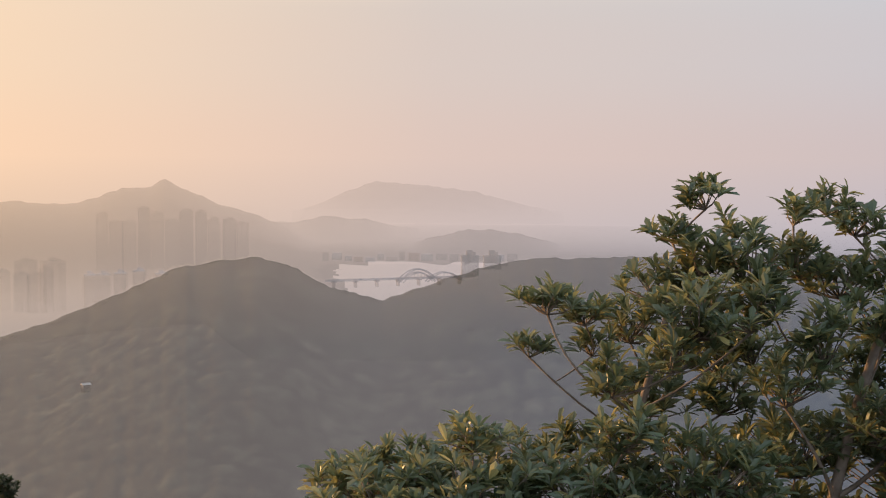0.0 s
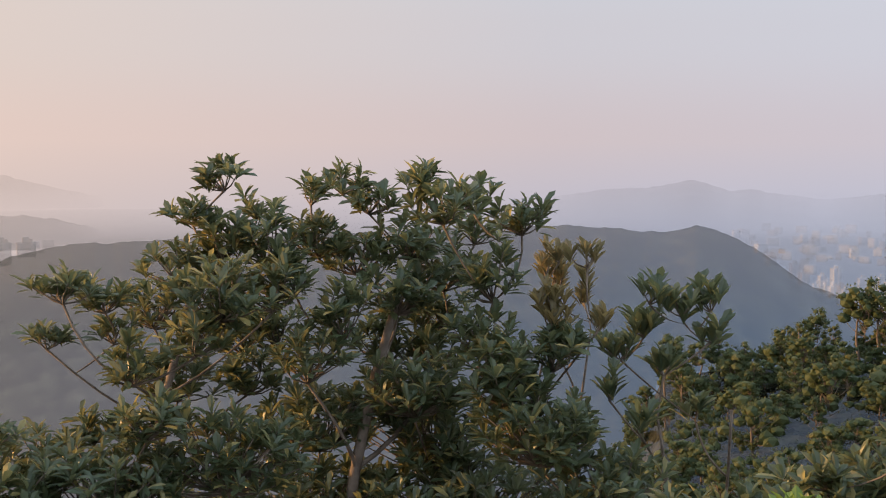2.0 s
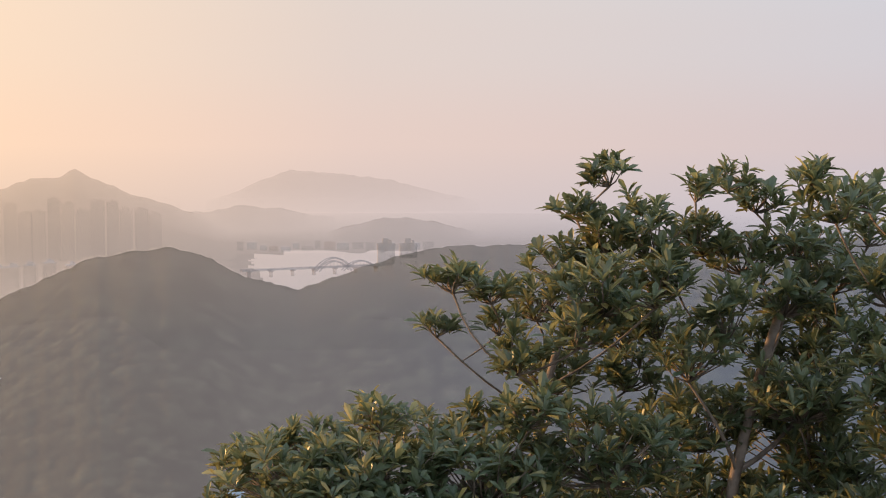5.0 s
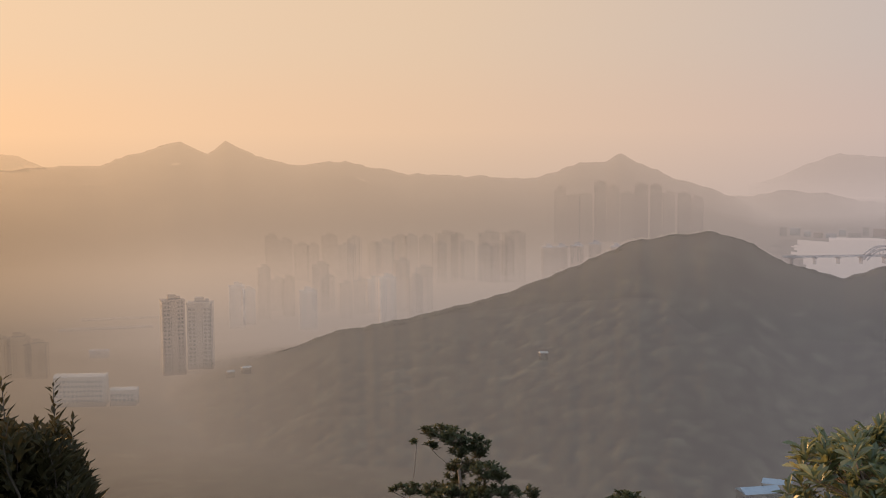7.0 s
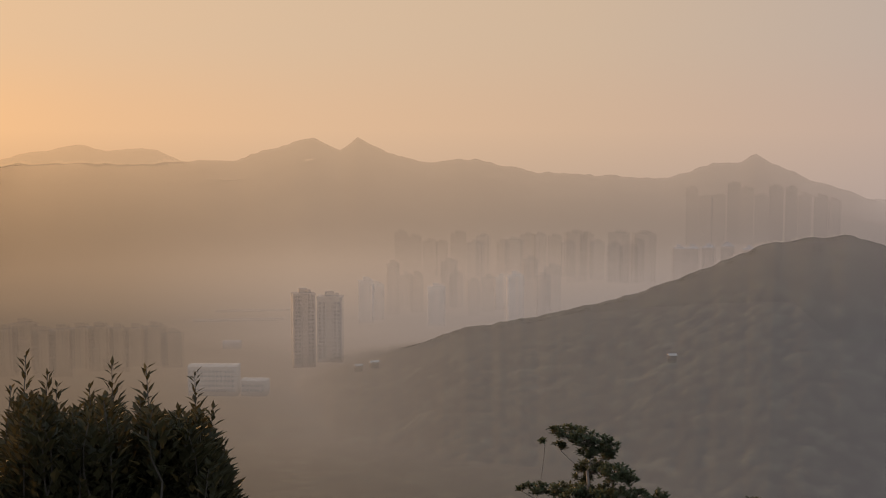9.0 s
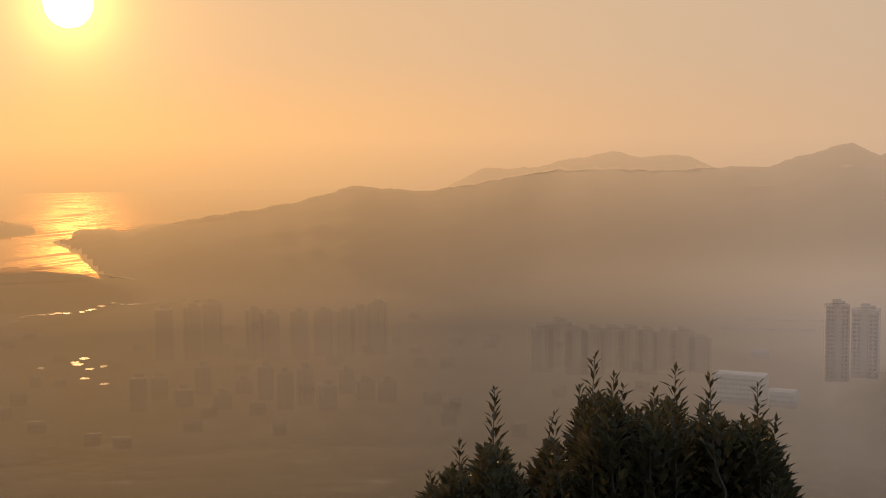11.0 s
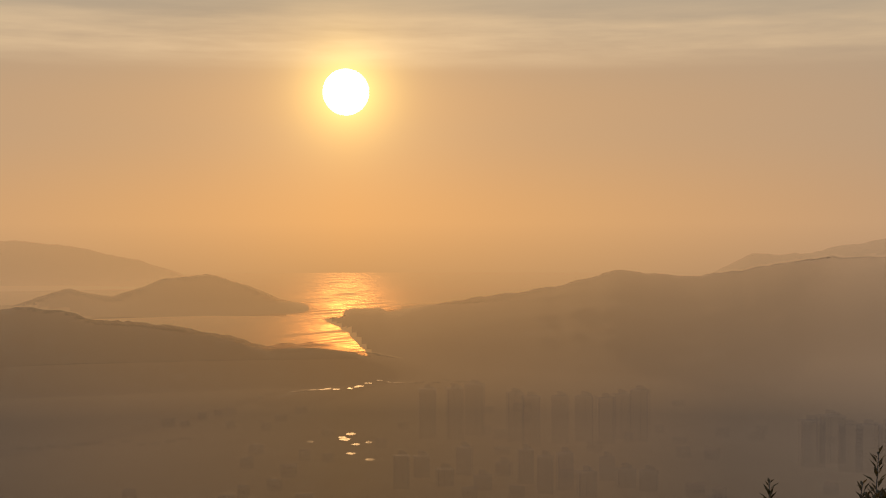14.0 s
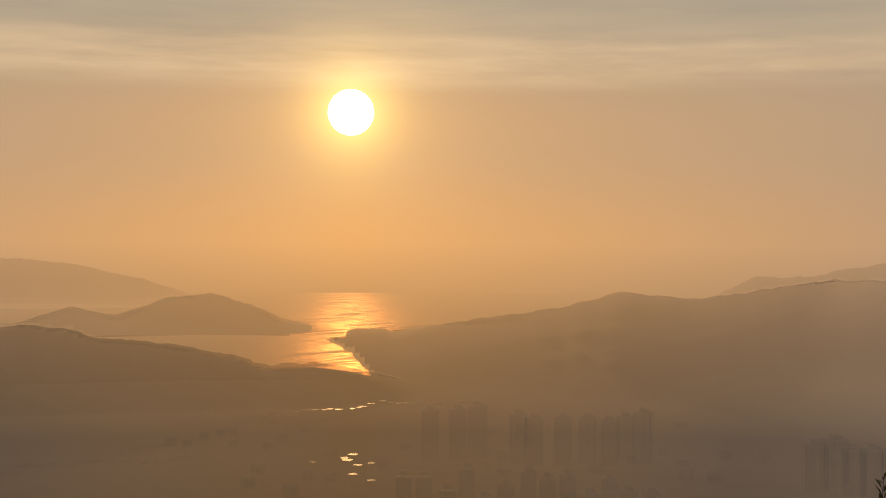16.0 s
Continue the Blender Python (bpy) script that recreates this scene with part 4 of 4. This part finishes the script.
def box(x0, x1, y0, y1, z0, z1):
    v = [(x, y, z) for z in (z0, z1) for x, y in ((x0, y0), (x1, y0), (x1, y1), (x0, y1))]
    return v, [(0, 3, 2, 1), (4, 5, 6, 7), (0, 1, 5, 4), (1, 2, 6, 5), (2, 3, 7, 6), (3, 0, 4, 7)]


def join(*solids):
    v, f = [], []
    for a, b in solids:
        n = len(v)
        v += a
        f += [tuple(i + n for i in q) for q in b]
    return v, f


M_FAINT = material("unseen_wall_faint", wall_paint((0.5, 0.44, 0.38), 0), share=0.02)  # walls turned away from the lookout, made nearly see-through to fit its view
M_GLASS_NEAR = material("window_glass", lambda n: bsdf(n, (0.05, 0.06, 0.07), 0.4), share=0.2)


def fade_unseen(*parts):
    """Faces turned away from the lookout are made nearly see-through, so only the fronts show."""
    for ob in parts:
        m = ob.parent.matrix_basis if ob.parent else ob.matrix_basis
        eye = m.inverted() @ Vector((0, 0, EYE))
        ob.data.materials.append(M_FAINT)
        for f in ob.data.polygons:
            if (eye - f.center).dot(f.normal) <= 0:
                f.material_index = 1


def tower(az, r, w, h, colour, label, group, floors=True, turn=None, d=None, rng=random.Random(3), cap=None):
    """A block of flats: stepped plan, window bands on each bay, parapet and roof houses."""
    p = at(az, 0, r)
    p.z = float(ground_height(np.array(float(az)), np.array(float(r)))) - 1.5
    h = h - max(0.0, p.z - 2)
    if hidden(az, r, h):
        return None
    d = d or w * 0.7
    tu = -az + (rng.uniform(-18, 18) if turn is None else turn)
    thing = empty("apartment_tower", p, label, "building", group, tu)
    notch = w * 0.10
    a, b = w / 2, d / 2
    plan = [(-a, -b), (-notch, -b), (-notch, -b + notch), (notch, -b + notch), (notch, -b), (a, -b), (a, -notch), (a - notch, -notch), (a - notch, notch), (a, notch), (a, b), (-a, b), (-a, notch), (-a + notch, notch), (-a + notch, -notch), (-a, -notch)]
    n = len(plan)
    foot = min(max(0.5, sight(az, r) - p.z - 1.0), h - 2)  # the ground in front hides the tower up to here
    v = [(x, y, z) for z in (0, foot, h) for x, y in plan]
    f = [(i + k, (i + 1) % n + k, n + (i + 1) % n + k, n + i + k) for k in (0, n) for i in range(n)]
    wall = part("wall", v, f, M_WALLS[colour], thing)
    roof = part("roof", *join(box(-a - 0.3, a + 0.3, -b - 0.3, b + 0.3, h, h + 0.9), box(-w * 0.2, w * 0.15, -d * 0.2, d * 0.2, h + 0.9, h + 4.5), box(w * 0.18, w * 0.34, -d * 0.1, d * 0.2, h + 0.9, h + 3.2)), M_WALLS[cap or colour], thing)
    fade_unseen(wall, roof)
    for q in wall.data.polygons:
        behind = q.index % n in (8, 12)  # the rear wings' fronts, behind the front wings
        # what the lookout can't see is made nearly see-through
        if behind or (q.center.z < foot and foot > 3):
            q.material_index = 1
    if floors:
        bays = max(2, int(w / 7))
        me = None
        for sgn in (-1, 1):
            x0, x1 = (notch + 0.8, a - 0.8) if sgn > 0 else (-a + 0.8, -notch - 0.8)
            wd = (x1 - x0) / bays
            for k in range(bays):
                if me is None:
                    vv, ff = join(*[box(-wd * 0.32, wd * 0.32, -0.15, 0.1, 3 + z, 4.6 + z) for z in np.arange(0, h - 5, 3.0) if z > foot - 6 or z > h - 9])
                    ob = tagged(part("glazing", vv, ff, M_GLASS_NEAR if r < 995 and az > -35 else M_GLASS, thing), kind="stuff")
                    me = ob.data
                else:
                    ob = tagged(new("glazing", me), kind="stuff")
                    ob.parent = thing
                ob.matrix_basis = Matrix.Translation((x0 + wd * (k + 0.5), -b, 0))
    return thing


def height_for(el, r, ground=3.0):
    return EYE + r * math.tan(radians(el)) - ground - 4


def sight(az, r):
    """Height at this distance below which the ground in front hides things."""
    ring = np.arange(200.0, r - 30, 25.0)
    return EYE + r * float(np.max((ground_height(np.full_like(ring, az), ring) - EYE) / ring))


def hidden(az, r, height):
    """Whether the ground in front hides more than two thirds of a building."""
    base = float(ground_height(np.array(float(az)), np.array(float(r))))
    return sight(az, r) > base + 0.66 * height


TALL = "tall block of flats standing in the hazy valley"
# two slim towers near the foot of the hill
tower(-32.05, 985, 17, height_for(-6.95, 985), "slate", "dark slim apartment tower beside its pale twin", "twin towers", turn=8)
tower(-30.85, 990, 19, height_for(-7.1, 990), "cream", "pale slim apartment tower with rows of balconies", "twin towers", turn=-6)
rng = random.Random(8)
for az in np.arange(-27.6, -16.6, 0.62):
    tower(az + rng.uniform(-0.15, 0.15), 1650 + rng.uniform(-60, 60), rng.uniform(15, 22), height_for(-4.55 + rng.uniform(-0.3, 0.15), 1650), rng.choice(["grey", "pink", "pale"]), TALL, "far towers of the valley town", floors=False)
for az in np.arange(-29.4, -20.5, 0.62):
    tower(az + rng.uniform(-0.2, 0.2), 1300 + rng.uniform(-70, 70), rng.uniform(12, 18), height_for(-6.1 + rng.uniform(-0.5, 0.4), 1300), rng.choice(["white", "pale", "pink", "pale"]), "pale apartment tower in a crowded hazy row", "near towers of the valley town")
for az in (-19.9, -18.0, -16.9):
    tower(az, 1600, 26, height_for(-4.35, 1600), "grey", "broad dark tower above its neighbours", "broad towers")
for az in (-15.4, -14.8, -14.1, -13.3, -12.4):
    # sunlight on the tops is painted as bright roof caps
    tower(az, 1500, 14, height_for(-4.9 + rng.uniform(-0.1, 0.1), 1500), "pink", "apartment tower with sunlight painted on its top behind the hill", "towers behind the hill", cap="bright")
for az in np.arange(-14.9, -8.4, 0.6):
    tower(az + rng.uniform(-0.05, 0.05), 2000 + rng.uniform(-40, 40), rng.uniform(15, 21), height_for(-2.35 + rng.uniform(-0.5, 0.2), 2000), rng.choice(["hazed", "hazed", "grey"]), "very tall hazy apartment tower under the mountain", "tall towers under the mountain", floors=False)
# north-western quarter
for az in np.arange(-44.8, -37.2, 0.78):
    tower(az, 1000 + rng.uniform(-25, 25), rng.uniform(14, 19), height_for(-8.15 - 0.08 * max(0, az + 42) + rng.uniform(-0.25, 0.1), 1000), "brown", "brownish apartment tower with small roof houses", "towers of the middle quarter", cap="grey")
for az in (-57.6, -56.9, -55.6, -54.5, -53.6, -52.9, -52.1, -60.3, -61.5, -59.4):
    tower(az, 1100 + rng.uniform(-30, 30), rng.uniform(13, 16), height_for(-7.15 + rng.uniform(-0.25, 0.1), 1100), "brown", "dark apartment tower against the misty valley", "towers of the western quarter", floors=False)
for az in np.arange(-62.6, -51.6, 0.9):
    tower(az + rng.uniform(-0.1, 0.1), 870 + rng.uniform(-40, 40), rng.uniform(9, 12), height_for(-9.6 - rng.uniform(0, 1.2), 870), rng.choice(["pink", "brown", "grey"]), "pinkish apartment tower in a dense hazy quarter", "pinkish towers of the western quarter", floors=False)
# eastern town beyond the hill
for az in np.arange(34.9, 45.5, 0.2):
    top = float(np.interp(az, [34.9, 36, 38, 42, 45.5], [-5.25, -5.35, -5.75, -6.2, -6.5]))
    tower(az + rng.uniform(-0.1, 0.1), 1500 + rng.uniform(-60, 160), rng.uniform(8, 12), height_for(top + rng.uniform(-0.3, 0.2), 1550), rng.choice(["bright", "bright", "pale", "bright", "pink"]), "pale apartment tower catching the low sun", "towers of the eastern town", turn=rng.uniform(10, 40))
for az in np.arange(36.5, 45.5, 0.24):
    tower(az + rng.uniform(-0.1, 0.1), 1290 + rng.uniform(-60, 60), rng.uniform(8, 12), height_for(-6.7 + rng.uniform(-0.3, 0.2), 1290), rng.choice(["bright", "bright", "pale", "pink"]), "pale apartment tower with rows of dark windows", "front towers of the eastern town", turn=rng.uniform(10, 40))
for az in np.arange(33.2, 46, 0.45):
    tower(az + rng.uniform(-0.2, 0.2), 2250 + rng.uniform(-150, 150), rng.uniform(9, 15), height_for(-4.45 + rng.uniform(-0.5, 0.3), 2250), rng.choice(["pale", "white", "pale"]), "distant apartment tower in blue haze", "distant eastern towers", floors=False)
for az in (23.9, 24.2, 24.5):
    tower(az, 3000, 13, height_for(-2.6, 3000, 20), "pink", "slim distant tower rising behind the ridge", "ridge towers", floors=False)
for az in (1.2, 2.2):
    tower(az, 900, 12, height_for(-4.05, 900), "cream", "dark block rising behind the hill crest", "blocks behind the crest", floors=False, turn=4)


def low_block(name, az, r, w, d, h, colour, label, cat="building", group="", turn=0.0, roof=None):
    """A low building with a parapet or sheet roof and bands of windows on each floor."""
    p = at(az, 0, r)
    p.z = float(ground_height(np.array(float(az)), np.array(float(r)))) - 1.0
    if hidden(az, r, h):
        return None
    thing = empty(name, p, label, cat, group, -az + turn)
    v, f = box(-w / 2, w / 2, -d / 2, d / 2, -2, h)
    wall = part("wall", v, f[2:], M_WALLS[colour], thing)
    rise = 0.12 * d if roof else 0.0
    v = [(-w / 2 - 0.4, -d / 2 - 0.4, h), (w / 2 + 0.4, -d / 2 - 0.4, h), (w / 2 + 0.4, d / 2 + 0.4, h), (-w / 2 - 0.4, d / 2 + 0.4, h), (-w / 2 - 0.4, 0, h + 0.5 + rise), (w / 2 + 0.4, 0, h + 0.5 + rise)]
    fade_unseen(wall, part("roof", v, [(0, 1, 5, 4), (2, 3, 4, 5), (0, 4, 3), (1, 2, 5), (3, 2, 1, 0)], M_WALLS[roof or colour], thing))
    for z in np.arange(1.2, h - 1.4, 3.2):
        ob = part("glazing", *join(*[box(x, x + 1.7, -d / 2 - 0.1, -d / 2 + 0.1, z, z + 1.5) for x in np.arange(-w / 2 + 0.8, w / 2 - 1.8, 2.6)]), M_GLASS_NEAR if r < 900 and az > -38 else M_GLASS, thing)
        tagged(ob, kind="stuff")
    return thing


low_block("school_building", -36.0, 875, 33, 14, 18, "white", "long white school building with rows of windows", turn=-12)
low_block("annex", -34.2, 870, 17, 12, 8.5, "white", "low white annex with tall openings", turn=-12)
low_block("warehouse", -35.2, 1108, 15, 10, 4, "bright", "low shed with white roof in the hazy valley", turn=-8)
low_block("shed", -6.1, 520, 15, 10, 4.5, "pale", "white shed with blue sheet roof among the trees", roof="blue", turn=25)
low_block("shed", -5.3, 535, 11, 7, 3.5, "white", "small shed with pale blue roof among the trees", roof="blue", turn=-10)
for i in range(60):
    az = rng.uniform(-76, -40)
    r = rng.uniform(720, 1350)
    low_block("house", az, r, rng.uniform(6, 11), rng.uniform(6, 9), rng.uniform(3, 6), rng.choice(["brown", "grey", "brown"]), "low hazy town building among trees", "house", "low houses of the valley", rng.uniform(-40, 40), rng.choice([None, "orange", None]))
az = -5.4
while az < 3.2:
    w = rng.uniform(9, 26)
    az += math.degrees(w / 2 / 2400) + 0.03
    # orange walls here are low sunlight painted into the colour
    low_block("house", az, 2330 + rng.uniform(-10, 60), w, 14, rng.uniform(5, 14), rng.choice(["pale", "white", "bright", "orange", "pale"]), "distant waterside building on the far bank", "house", "waterside buildings", 0)
    az += math.degrees(w / 2 / 2400) + rng.uniform(0.02, 0.15)
for i in range(80):
    low_block("house", rng.uniform(33, 45), rng.uniform(1900, 2900), rng.uniform(10, 22), 14, rng.uniform(6, 16), rng.choice(["bright", "pale"]), "distant building at the foot of the mountains", "house", "distant eastern houses", rng.uniform(-30, 30))

# ---- bridge over the inlet ----
M_CONCRETE = material("pale_concrete", wall_paint((0.42, 0.385, 0.37), 0), share=0.62)


def bridge():
    a, b = at(-5.2, 0, 1906), at(1.4, 0, 1994)
    a.z = b.z = 0
    along = (b - a)
    ln = along.length
    thing = empty("bridge", a, "pale arched road bridge across the inlet", "bridge", "", math.degrees(math.atan2(along.y, along.x)))
    z = 6.0
    part("deck", *join(box(0, ln, -6, 6, z, z + 1.6), box(0, ln, -6.2, -5.8, z + 1.6, z + 2.6), box(0, ln, 5.8, 6.2, z + 1.6, z + 2.6)), M_CONCRETE, thing)
    pier = None
    for k in range(int(ln / 34)):
        x = 12 + k * 34
        if pier is None:
            pier = part("pier", *join(box(-1.4, 1.4, -4, 4, -4, z), box(-3.2, 3.2, -5, 5, z - 1.8, z)), M_CONCRETE, thing)
            me = pier.data
        else:
            pier = new("pier", me)
            pier.parent = thing
        pier.matrix_basis = Matrix.Translation((x, 0, 0))
    for x0, x1, hh in ((0.47 * ln, 0.742 * ln, 20), (0.50 * ln, 0.718 * ln, 15), (0.667 * ln, 0.91 * ln, 14)):
        w = Wood()
        for y in (-5.2, 5.2):
            w.limb([(x0 + (x1 - x0) * u, y, z - 5 + hh * 4 * u * (1 - u)) for u in np.linspace(0, 1, 15)], 1.1, 1.1, 6)
        part("arch", w.v, w.f, M_CONCRETE, thing)
        for u in np.linspace(0.15, 0.85, 8):
            x = x0 + (x1 - x0) * u
            hz = z - 5 + hh * 4 * u * (1 - u)
            if hz > z + 3:
                for y in (-5.25, 5.25):
                    part("hanger", *box(x - 0.15, x + 0.15, y - 0.15, y + 0.15, z, hz), M_CONCRETE, thing)


bridge()

# ---- road strips in the valley ----
for a0, a1, r in ((-36.9, -32.9, 1262), (-35.9, -32.6, 1330)):
    p = at((a0 + a1) / 2, 0, r)
    p.z = float(ground_height(np.array((a0 + a1) / 2), np.array(float(r)))) + 1.2
    half = r * radians(a1 - a0) / 2
    ob = part("road", *box(-half, half, -5, 5, -1.5, 0), M_CONCRETE)
    ob.matrix_basis = Matrix.Translation(p) @ pose(0, 0, 0, 0, 0, -(a0 + a1) / 2)
    fade_unseen(ob)
    tagged(ob, "pale road on a low bank across the valley", "road", kind="structure")

# ---- sheds on the near hill ----
def slope_place(az, el):
    """Distance at which the line of sight meets the ground of the hill."""
    ring = np.arange(320.0, 900.0, 1.0)
    over = ground_height(np.full_like(ring, az), ring) - (EYE + ring * math.tan(radians(el)))
    return float(ring[np.argmax(over > 0)])


for az, el, w in ((-15.6, -9.9, 4), (-28.9, -10.35, 6), (-29.6, -10.5, 5)):
    low_block("shed", az, slope_place(az, el), w, 3, 2.2, "pale", "small pale shed among the trees", group="sheds on the hill", turn=20, roof="white")

# ---- fish ponds in the valley ----
for i in range(46):
    if i < 26:
        az = -68.8 + 9.2 * i / 25 + rng.uniform(-0.15, 0.15)
        el = -7.6 + 0.65 * min(1, i / 16) + rng.uniform(-0.12, 0.12)
    elif i < 38:
        az, el = -79 + 6.8 * (i - 26) / 11, -9.35 + rng.uniform(-0.1, 0.1)
    else:
        az, el = rng.uniform(-67, -64), rng.uniform(-10.4, -9.2)
    r = (EYE - 5.4) / math.tan(radians(-el))
    p = at(az, 0, r)
    p.z = 5.4
    rx, ry = rng.uniform(3, 6), rng.uniform(3, 6.5)
    ring = [(math.cos(t) * rx * rng.uniform(0.75, 1.1), math.sin(t) * ry * rng.uniform(0.75, 1.1)) for t in np.linspace(0, 2 * math.pi, 14)[:-1]]
    v = [(x, y, 0) for x, y in ring] + [(x * 1.05, y * 1.05, -1.6) for x, y in ring]
    n = len(ring)
    ob = part("pond", v, [tuple(range(n))] + [(i2, n + i2, n + (i2 + 1) % n, (i2 + 1) % n) for i2 in range(n)], M_POND)
    ob.matrix_basis = Matrix.Translation(p) @ pose(0, 0, 0, 0, 0, -az)
    tagged(ob, "small still pond shining in the low sun", "pond", "fish ponds")
